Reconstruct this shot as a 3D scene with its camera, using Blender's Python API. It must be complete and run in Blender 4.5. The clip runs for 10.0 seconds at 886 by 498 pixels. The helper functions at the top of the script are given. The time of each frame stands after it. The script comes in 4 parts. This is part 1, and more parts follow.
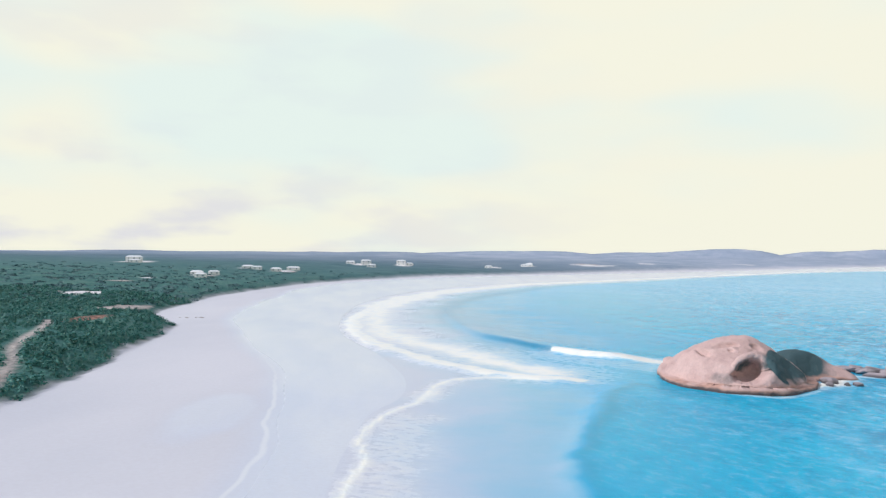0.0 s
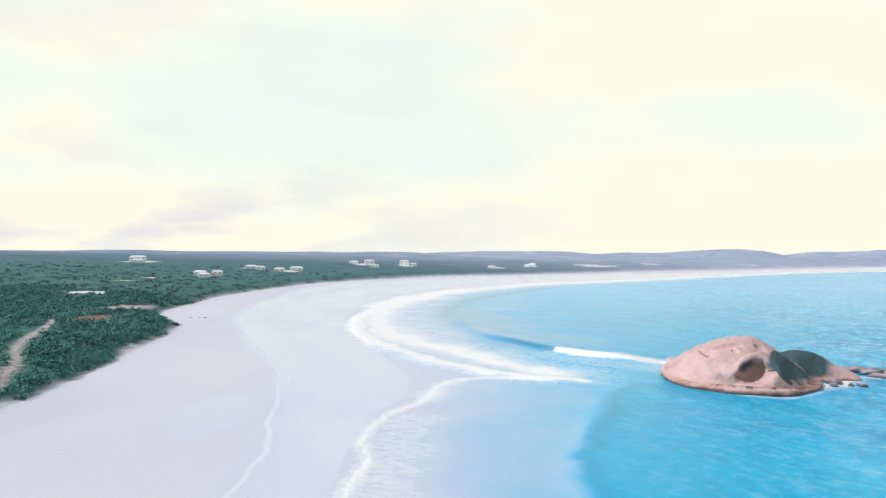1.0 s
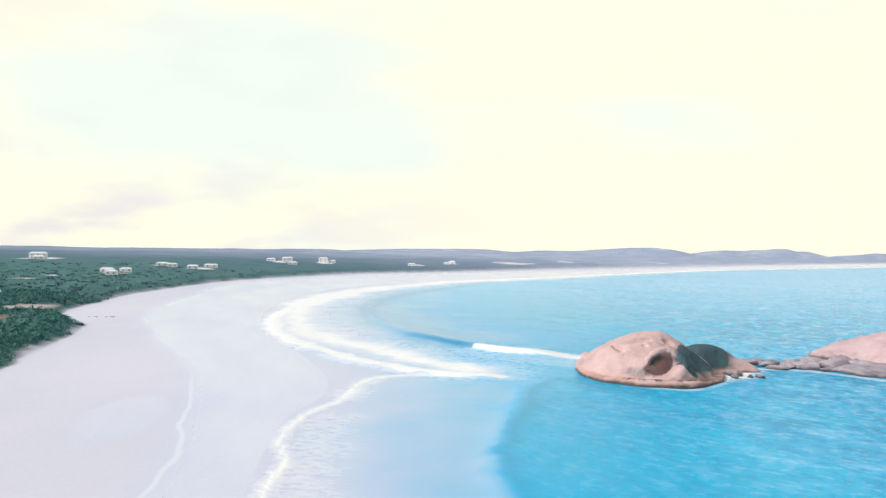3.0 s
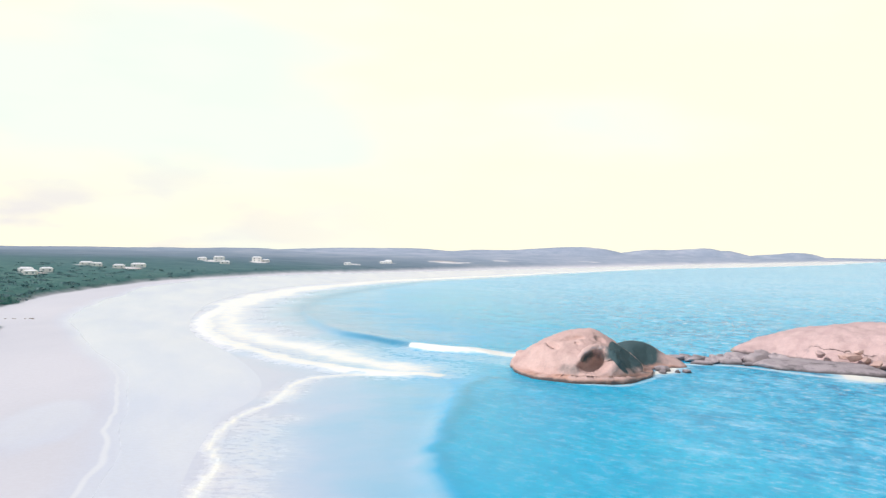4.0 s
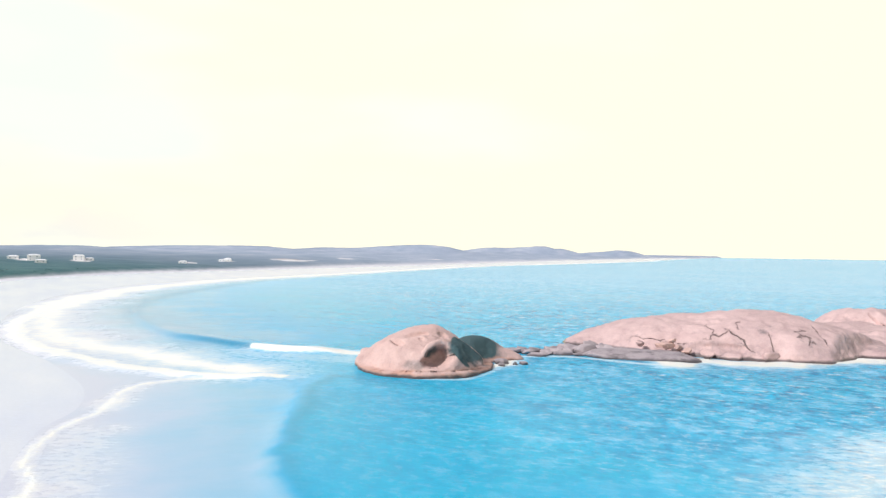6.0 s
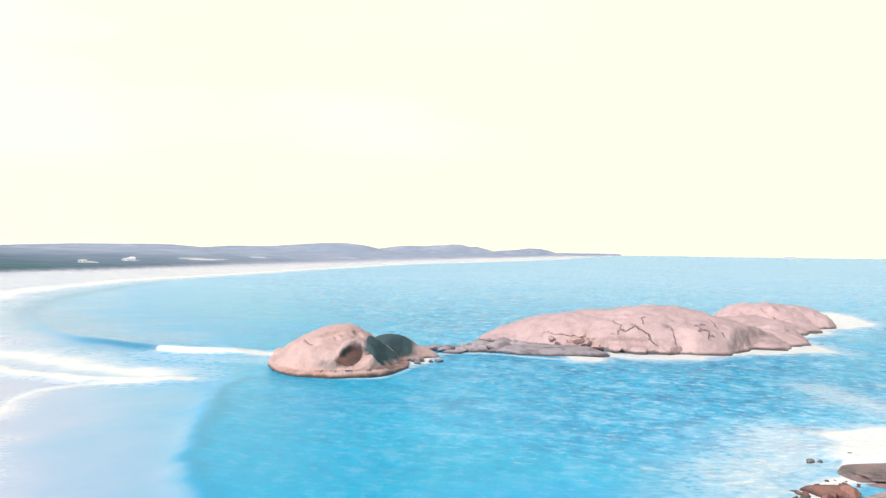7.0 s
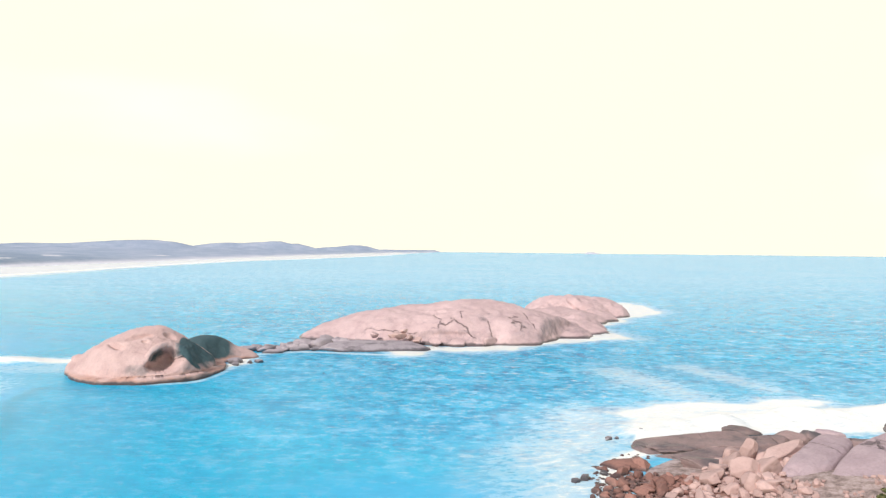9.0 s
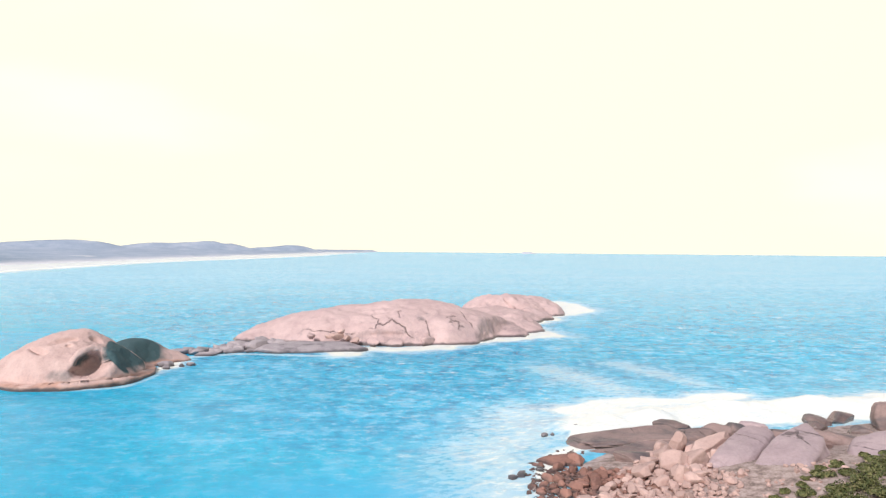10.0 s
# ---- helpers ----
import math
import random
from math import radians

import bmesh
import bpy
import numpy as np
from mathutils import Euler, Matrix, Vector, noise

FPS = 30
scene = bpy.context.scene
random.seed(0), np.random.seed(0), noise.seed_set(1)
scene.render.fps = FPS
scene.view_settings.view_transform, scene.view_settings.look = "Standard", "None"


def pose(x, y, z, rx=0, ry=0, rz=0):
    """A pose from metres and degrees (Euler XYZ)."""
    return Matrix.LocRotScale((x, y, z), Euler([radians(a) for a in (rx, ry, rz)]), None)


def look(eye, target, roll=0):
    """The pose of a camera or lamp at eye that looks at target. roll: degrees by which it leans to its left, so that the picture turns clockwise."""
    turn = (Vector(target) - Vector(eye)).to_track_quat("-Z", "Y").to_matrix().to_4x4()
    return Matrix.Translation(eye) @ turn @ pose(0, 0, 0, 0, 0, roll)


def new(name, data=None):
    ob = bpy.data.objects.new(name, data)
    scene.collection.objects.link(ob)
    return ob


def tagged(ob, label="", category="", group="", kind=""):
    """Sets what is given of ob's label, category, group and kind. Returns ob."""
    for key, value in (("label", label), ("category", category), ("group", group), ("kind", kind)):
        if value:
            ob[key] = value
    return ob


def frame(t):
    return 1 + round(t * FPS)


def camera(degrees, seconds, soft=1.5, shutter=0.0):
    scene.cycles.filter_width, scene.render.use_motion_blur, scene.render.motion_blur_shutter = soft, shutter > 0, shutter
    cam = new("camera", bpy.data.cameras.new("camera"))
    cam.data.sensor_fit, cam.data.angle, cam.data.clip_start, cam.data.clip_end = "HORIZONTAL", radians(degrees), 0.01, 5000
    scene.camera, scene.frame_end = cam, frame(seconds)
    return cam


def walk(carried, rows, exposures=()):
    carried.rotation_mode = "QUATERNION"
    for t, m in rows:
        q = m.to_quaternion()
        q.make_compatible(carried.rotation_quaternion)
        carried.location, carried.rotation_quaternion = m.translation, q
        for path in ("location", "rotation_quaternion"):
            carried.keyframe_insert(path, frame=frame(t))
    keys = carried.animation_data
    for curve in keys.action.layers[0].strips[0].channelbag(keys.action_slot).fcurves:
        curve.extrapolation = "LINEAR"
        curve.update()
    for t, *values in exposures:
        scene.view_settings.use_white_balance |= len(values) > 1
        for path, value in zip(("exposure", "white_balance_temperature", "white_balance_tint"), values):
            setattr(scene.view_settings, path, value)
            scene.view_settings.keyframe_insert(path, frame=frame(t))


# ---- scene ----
cam = camera(63.74, 10.0, soft=1.35)
EYE_HEIGHT = 25.0
# seconds, yaw, pitch above level, roll: a drone that hovers and pans to the right
TURN = [(0.0, 0.0, 0.30, -0.60), (0.5, 0.35, 0.31, -0.62), (1.0, 0.25, 0.31, -0.62), (1.5, -0.21, 0.30, -0.66),
        (2.0, -1.46, 0.27, -0.71), (2.5, -3.67, 0.22, -0.78), (4.0, -11.28, 0.19, -0.88), (4.5, -13.88, 0.20, -0.89),
        (5.0, -16.90, 0.20, -0.90), (5.5, -20.30, 0.20, -0.89), (7.0, -30.48, 0.15, -0.79), (7.5, -33.92, 0.13, -0.78),
        (8.0, -37.39, 0.10, -0.74), (8.5, -41.04, 0.08, -0.67), (9.0, -44.69, 0.05, -0.61), (9.5, -48.26, 0.04, -0.57),
        (10.0, -49.69, 0.08, -0.52)]
walk(cam, [(t, pose(0, 0, EYE_HEIGHT, 90 + p, r, y)) for t, y, p, r in TURN],
     exposures=[(0.0, -0.34, 6080, 10), (0.5, -0.25, 6140, 10), (1.5, -0.21, 6200, 10), (4.0, -0.12, 6460, 10), (10.0, -0.06, 6520, 10)])

# ---------------------------------------------------------------- sky and sun
SUN_AZIMUTH, SUN_HEIGHT = -100.0, 38.0          # degrees clockwise from +y, degrees above the horizon
world = bpy.data.worlds.new("sky")
scene.world = world
world.use_nodes = True
wn, wl = world.node_tree.nodes, world.node_tree.links
wn.clear()
sky = wn.new("ShaderNodeTexSky")
sky.sky_type, sky.sun_disc = "NISHITA", False
sky.sun_elevation, sky.sun_rotation = radians(SUN_HEIGHT), radians(SUN_AZIMUTH)
dim = wn.new("ShaderNodeVectorMath"); dim.operation = "SCALE"
dim.inputs["Scale"].default_value = 0.11
wl.new(sky.outputs[0], dim.inputs[0])
where = wn.new("ShaderNodeTexCoord")
stretch = wn.new("ShaderNodeMapping")
stretch.inputs["Scale"].default_value = (1.0, 1.0, 3.2)
wl.new(where.outputs["Generated"], stretch.inputs[0])
parts_of = wn.new("ShaderNodeSeparateXYZ")
wl.new(where.outputs["Generated"], parts_of.inputs[0])


def sky_span(v, a0, b0, lo, hi):
    t = wn.new("ShaderNodeMapRange")
    t.interpolation_type = "SMOOTHSTEP"
    for k, x in (("From Min", a0), ("From Max", b0), ("To Min", lo), ("To Max", hi)):
        t.inputs[k].default_value = x
    wl.new(v, t.inputs[0])
    return t.outputs[0]


def sky_noise(size, detail):
    t = wn.new("ShaderNodeTexNoise")
    t.inputs["Scale"].default_value, t.inputs["Detail"].default_value = size, detail
    wl.new(stretch.outputs[0], t.inputs["Vector"])
    return t.outputs[0]


def sky_times(a0, b0):
    t = wn.new("ShaderNodeMath"); t.operation = "MULTIPLY"
    wl.new(a0, t.inputs[0]); wl.new(b0, t.inputs[1])
    return t.outputs[0]


def sky_mix(f, a0, b0):
    t = wn.new("ShaderNodeMix"); t.data_type = "RGBA"
    wl.new(f, t.inputs["Factor"])
    for k, x in (("A", a0), ("B", b0)):
        if isinstance(x, tuple):
            t.inputs[k].default_value = (*x, 1)
        else:
            wl.new(x, t.inputs[k])
    return t.outputs["Result"]


# thin bright cloud low down, thinning to blue sky overhead; greyer banks over the land in the west
up, east = parts_of.outputs[2], parts_of.outputs[0]
veil = sky_mix(sky_span(sky_times(sky_noise(1.7, 3.0), sky_span(east, -0.3, 0.7, 1.0, 0.8)), 0.46, 0.64, 0.0, 0.8), (1.20, 1.14, 0.90), (1.0, 1.12, 1.02))
banks = sky_times(sky_times(sky_span(sky_noise(5.0, 5.0), 0.43, 0.63, 0.0, 1.0), sky_span(up, 0.02, 0.16, 0.7, 0.2)), sky_span(east, -0.6, 0.45, 1.0, 0.0))
veil = sky_mix(banks, veil, (0.80, 0.78, 0.92))
overhead = sky_mix(sky_span(sky_noise(3.0, 4.0), 0.42, 0.66, 0.05, 0.55), dim.outputs[0], (0.95, 1.0, 1.08))
whole = sky_mix(sky_span(up, 0.34, 0.62, 0.0, 1.0), veil, overhead)
back = wn.new("ShaderNodeBackground")
wl.new(whole, back.inputs[0])
wout = wn.new("ShaderNodeOutputWorld")
wl.new(back.outputs[0], wout.inputs[0])

sun_data = bpy.data.lights.new("sun", "SUN")
sun_data.energy, sun_data.angle, sun_data.color = 4.0, radians(9.0), (1.0, 0.95, 0.92)
a, e = radians(SUN_AZIMUTH), radians(SUN_HEIGHT)
toward_sun = Vector((math.sin(a) * math.cos(e), math.cos(a) * math.cos(e), math.sin(e)))
sun = new("sun", sun_data)
sun.matrix_world = look(toward_sun * 300, (0, 0, 0))


# ---------------------------------------------------------------- plan of the coast
def spline(pts, n=8):
    """A smooth curve through the points."""
    p = np.array(pts, float)
    p = np.vstack([2 * p[0] - p[1], p, 2 * p[-1] - p[-2]])
    u = np.linspace(0, 1, n, endpoint=False)[:, None]
    out = []
    for i in range(1, len(p) - 2):
        a0, b0, c0, d0 = p[i - 1], p[i], p[i + 1], p[i + 2]
        out.append(0.5 * (2 * b0 + (c0 - a0) * u + (2 * a0 - 5 * b0 + 4 * c0 - d0) * u ** 2 + (3 * b0 - a0 - 3 * c0 + d0) * u ** 3))
    return np.vstack([*out, p[-2][None]])


def to_line(x, y, line):
    """Distance of many points to a line (positive on its left), and how far along it (0 to 1)."""
    best, side, along = np.full(x.shape, 1e18), np.zeros(x.shape), np.zeros(x.shape)
    n = len(line) - 1
    for i in range(n):
        (ax, ay), (bx, by) = line[i][:2], line[i + 1][:2]
        dx, dy = bx - ax, by - ay
        length = math.hypot(dx, dy) + 1e-12
        f = np.clip(((x - ax) * dx + (y - ay) * dy) / length ** 2, 0, 1)
        px, py = x - ax - f * dx, y - ay - f * dy
        d = px * px + py * py
        across = (dx * (y - ay) - dy * (x - ax)) / length
        m = (d < best * (1 - 1e-9)) | ((d < best * (1 + 1e-9)) & (np.abs(across) > np.abs(side)))
        best = np.where(m, d, best)
        side = np.where(m, across, side)
        along = np.where(m, (i + f) / n, along)
    return np.sqrt(best) * np.where(side < 0, -1, 1), along


def smooth(a0, b0, v):
    f = np.clip((v - a0) / (b0 - a0), 0, 1)
    return f * f * (3 - 2 * f)


GRID = np.random.RandomState(7).rand(257, 257)
GRID[256], GRID[:, 256] = GRID[0], GRID[:, 0]


def wavy(x, y, size, octaves=3):
    """Smooth noise in the plan, about -0.5 to 0.5."""
    total, amp, norm = 0.0, 1.0, 0.0
    for k in range(octaves):
        u, v = x / size + 17.3 * k, y / size + 5.7 * k
        iu, iv = np.floor(u).astype(int), np.floor(v).astype(int)
        fu, fv = u - iu, v - iv
        fu, fv = fu * fu * (3 - 2 * fu), fv * fv * (3 - 2 * fv)
        iu, iv = iu % 256, iv % 256
        g = (GRID[iu, iv] * (1 - fu) + GRID[iu + 1, iv] * fu) * (1 - fv) + (GRID[iu, iv + 1] * (1 - fu) + GRID[iu + 1, iv + 1] * fu) * fv
        total, norm, amp, size = total + amp * (g - 0.5), norm + amp, amp * 0.5, size * 0.5
    return total / norm


# the water's edge, land on its left: round the rocky point, under the drone, along the bay
SHORE = spline([(900, -500), (300, -60), (160, 4), (130, 16), (112, 26), (98, 34), (84, 41), (72, 41), (62, 35), (50, 26), (30, 24),
                (8, 32), (-6, 46), (-11, 62), (-12, 80), (-12, 95), (-11, 110), (-7, 124), (-8, 145), (-18, 182), (-30, 215), (-37, 260), (-40, 313),
                (-37, 364), (-25, 430), (12, 525), (80, 606), (165, 694), (276, 818), (418, 975), (610, 1170), (830, 1340),
                (1135, 1580), (1640, 2010), (2150, 2480), (2620, 2860)])
# where the scrub begins
SCRUB = spline([(-20, -400), (-30, -60), (-42, 20), (-55, 75), (-61, 98), (-63, 116), (-66, 138), (-71, 172), (-78, 206), (-99, 245), (-106, 300),
                (-108, 354), (-102, 430), (-88, 505), (-55, 585), (-8, 672), (72, 750), (148, 836), (247, 950), (369, 1070), (531, 1228),
                (800, 1500), (1180, 1830), (1640, 2200), (2130, 2600), (2600, 2900)])
# low hills behind the bay and the far headland: x, y, height, reach
HILLS = [(-547, 1179, 4.0, 90), (-378, 1244, 3.0, 80), (-286, 1268, 2.7, 76), (-188, 1286, 3.0, 80), (-86, 1297, 7.1, 82),
         (22, 1800, 6.0, 108), (157, 1793, 7.6, 108), (303, 1774, 9.5, 108), (532, 2135, 10.1, 92), (643, 2104, 7.2, 92), (767, 2062, 19.3, 98),
         (881, 2016, 22.0, 98), (1432, 2693, 25.9, 149), (1594, 2601, 31.1, 89), (1688, 2540, 19.5, 68), (2075, 2942, 9.0, 90), (2192, 2856, 21.0, 120),
         (2275, 2812, 15.0, 110)]


def land(x, y):
    """Height of the ground, distance inland from the water's edge and from the scrub's edge."""
    s, _ = to_line(x, y, SHORE)
    v, _ = to_line(x, y, SCRUB)
    point = smooth(25, 50, x) * smooth(95, 60, y)
    beach = 3.0 * np.clip(s / (np.abs(s) + np.abs(np.minimum(v, 0)) + 1e-6), 0, 1)
    behind = np.maximum(v, 0)
    beach = np.where(v > 0, 3.0, beach)
    dune = 4.5 * (1 - np.exp(-behind / 9)) + 6.0 * smooth(15, 180, behind) + 7.0 * smooth(120, 600, behind) - 10.0 * smooth(900, 2600, behind)
    dune = dune + smooth(4, 40, behind) * (2.2 * wavy(x, y, 45) + 5.0 * smooth(80, 500, behind) * wavy(x, y, 210))
    for hx, hy, h, r in HILLS:
        dune = dune + h * np.exp(-((x - hx) ** 2 + (y - hy) ** 2) / r ** 2) * smooth(0, 150, behind)
    rocky = np.where(s > 0, 4.7 * smooth(0, 34, s) + 1.0 * wavy(x, y, 9) * smooth(2, 12, s), 0)
    z = np.where(s < 0, np.maximum(0.05 * s, -9.0), (beach + dune) * (1 - point) + rocky * point)
    far = np.hypot(x, y)
    return z + 9.0 * smooth(2400, 5200, far) * smooth(300, 0, v), s, v


def axis(lo, a0, b0, hi, step, grow):
    """Places along one side of a sheet: even steps in the middle, wider and wider outward."""
    mid = list(np.arange(a0, b0 + step / 2, step))
    d, up = step, [mid[-1]]
    while up[-1] < hi:
        d *= grow
        up.append(up[-1] + d)
    d, down = step, [mid[0]]
    while down[-1] > lo:
        d *= grow
        down.append(down[-1] - d)
    return np.array(down[:0:-1] + mid + up[1:])


def sheet(name, xs, ys, height, attributes, material):
    """One sheet of quads over the plan, with values of its own for each corner."""
    gx, gy = np.meshgrid(xs, ys)
    nx, ny = len(xs), len(ys)
    co = np.stack([gx.ravel(), gy.ravel(), height.ravel()], 1)
    i = np.arange(nx * ny).reshape(ny, nx)
    quads = np.stack([i[:-1, :-1], i[:-1, 1:], i[1:, 1:], i[1:, :-1]], -1).reshape(-1, 4)
    me = solid(name, co, quads, material)
    for key, values in attributes.items():
        me.attributes.new(key, "FLOAT", "POINT").data.foreach_set("value", np.ascontiguousarray(values.ravel(), dtype=np.float32))
    return new(name, me)


def solid(name, co, faces, material, smooth_shaded=True):
    """A mesh from arrays of corners and of equal-sided faces."""
    co, faces = np.asarray(co, np.float32), np.asarray(faces, np.int32)
    k = faces.shape[1]
    me = bpy.data.meshes.new(name)
    me.vertices.add(len(co)); me.vertices.foreach_set("co", co.ravel())
    me.loops.add(faces.size); me.loops.foreach_set("vertex_index", faces.ravel())
    me.polygons.add(len(faces))
    me.polygons.foreach_set("loop_start", np.arange(0, faces.size, k, dtype=np.int32))
    me.polygons.foreach_set("loop_total", np.full(len(faces), k, np.int32))
    me.update(calc_edges=True)
    me.polygons.foreach_set("use_smooth", np.full(len(faces), smooth_shaded, bool))
    me.materials.append(material)
    return me


# ---------------------------------------------------------------- materials
class Paint:
    """A procedural material: a Principled shader and short ways to feed it."""

    def __init__(self, name, rough=0.8, ior=1.45, spec=0.5):
        self.mat = bpy.data.materials.new(name)
        self.mat.use_nodes = True
        self.n, self.l = self.mat.node_tree.nodes, self.mat.node_tree.links
        self.bsdf = self.n["Principled BSDF"]
        self.bsdf.inputs["Roughness"].default_value = rough
        self.bsdf.inputs["IOR"].default_value = ior
        self.bsdf.inputs["Specular IOR Level"].default_value = spec
        self.place = self.n.new("ShaderNodeNewGeometry").outputs["Position"]

    def noise(self, size, detail=4, stretch=(1, 1, 1), turn=0, rough=0.55, kind="noise"):
        place = self.place
        if turn:
            m = self.n.new("ShaderNodeMapping")
            m.inputs["Rotation"].default_value = (0, 0, radians(turn))
            self.l.new(place, m.inputs[0])
            place = m.outputs[0]
        m = self.n.new("ShaderNodeMapping")
        m.inputs["Scale"].default_value = [s / size for s in stretch]
        self.l.new(place, m.inputs[0])
        t = self.n.new("ShaderNodeTexNoise" if kind == "noise" else "ShaderNodeTexVoronoi")
        t.inputs["Scale"].default_value = 1.0
        if kind == "noise":
            t.inputs["Detail"].default_value, t.inputs["Roughness"].default_value = detail, rough
        else:
            t.feature = kind
        self.l.new(m.outputs[0], t.inputs["Vector"])
        return t.outputs[0]

    def value(self, key):
        t = self.n.new("ShaderNodeAttribute")
        t.attribute_name = key
        return t.outputs["Fac"]

    def span(self, v, a0, b0, lo=0.0, hi=1.0, soft=False):
        t = self.n.new("ShaderNodeMapRange")
        t.interpolation_type = "SMOOTHSTEP" if soft else "LINEAR"
        for k, x in (("From Min", a0), ("From Max", b0), ("To Min", lo), ("To Max", hi)):
            t.inputs[k].default_value = x
        self.l.new(v, t.inputs[0])
        return t.outputs[0]

    def math(self, kind, a0, b0):
        t = self.n.new("ShaderNodeMath")
        t.operation = kind
        for k, x in ((0, a0), (1, b0)):
            if isinstance(x, (int, float)):
                t.inputs[k].default_value = x
            else:
                self.l.new(x, t.inputs[k])
        return t.outputs[0]

    def ramp(self, v, stops):
        t = self.n.new("ShaderNodeValToRGB")
        while len(t.color_ramp.elements) < len(stops):
            t.color_ramp.elements.new(0.5)
        for el, (at, c) in zip(t.color_ramp.elements, stops):
            el.position, el.color = at, (*c, 1)
        self.l.new(v, t.inputs[0])
        return t.outputs[0]

    def blend(self, f, a0, b0, how="MIX"):
        t = self.n.new("ShaderNodeMix")
        t.data_type, t.blend_type = "RGBA", how
        for k, x in (("Factor", f), ("A", a0), ("B", b0)):
            if isinstance(x, (int, float)):
                t.inputs[k].default_value = x
            elif isinstance(x, tuple):
                t.inputs[k].default_value = (*x, 1)
            else:
                self.l.new(x, t.inputs[k])
        return t.outputs["Result"]

    def colour(self, c):
        if isinstance(c, tuple):
            self.bsdf.inputs["Base Color"].default_value = (*c, 1)
        else:
            self.l.new(c, self.bsdf.inputs["Base Color"])
        return self

    def rough(self, v):
        self.l.new(v, self.bsdf.inputs["Roughness"])
        return self

    def bump(self, *layers):
        """layers of (value, metres)"""
        last = None
        for v, depth in layers:
            t = self.n.new("ShaderNodeBump")
            t.inputs["Strength"].default_value = 1.0
            t.inputs["Distance"].default_value = depth
            self.l.new(v, t.inputs["Height"])
            if last:
                self.l.new(last, t.inputs["Normal"])
            last = t.outputs[0]
        self.l.new(last, self.bsdf.inputs["Normal"])
        return self

    def random(self):
        return self.n.new("ShaderNodeObjectInfo").outputs["Random"]

    def island(self):
        return self.n.new("ShaderNodeNewGeometry").outputs["Random Per Island"]

    def along(self, spot, way):
        """How far beyond a plane through a spot, in metres."""
        t, u = self.n.new("ShaderNodeVectorMath"), self.n.new("ShaderNodeVectorMath")
        t.operation, u.operation = "SUBTRACT", "DOT_PRODUCT"
        t.inputs[1].default_value, u.inputs[1].default_value = spot, Vector(way).normalized()
        self.l.new(self.place, t.inputs[0])
        self.l.new(t.outputs[0], u.inputs[0])
        return u.outputs["Value"]

    def away(self, spot):
        t = self.n.new("ShaderNodeVectorMath")
        t.operation = "DISTANCE"
        t.inputs[1].default_value = spot
        self.l.new(self.place, t.inputs[0])
        return t.outputs["Value"]

    def height(self):
        t = self.n.new("ShaderNodeSeparateXYZ")
        self.l.new(self.place, t.inputs[0])
        return t.outputs[2]


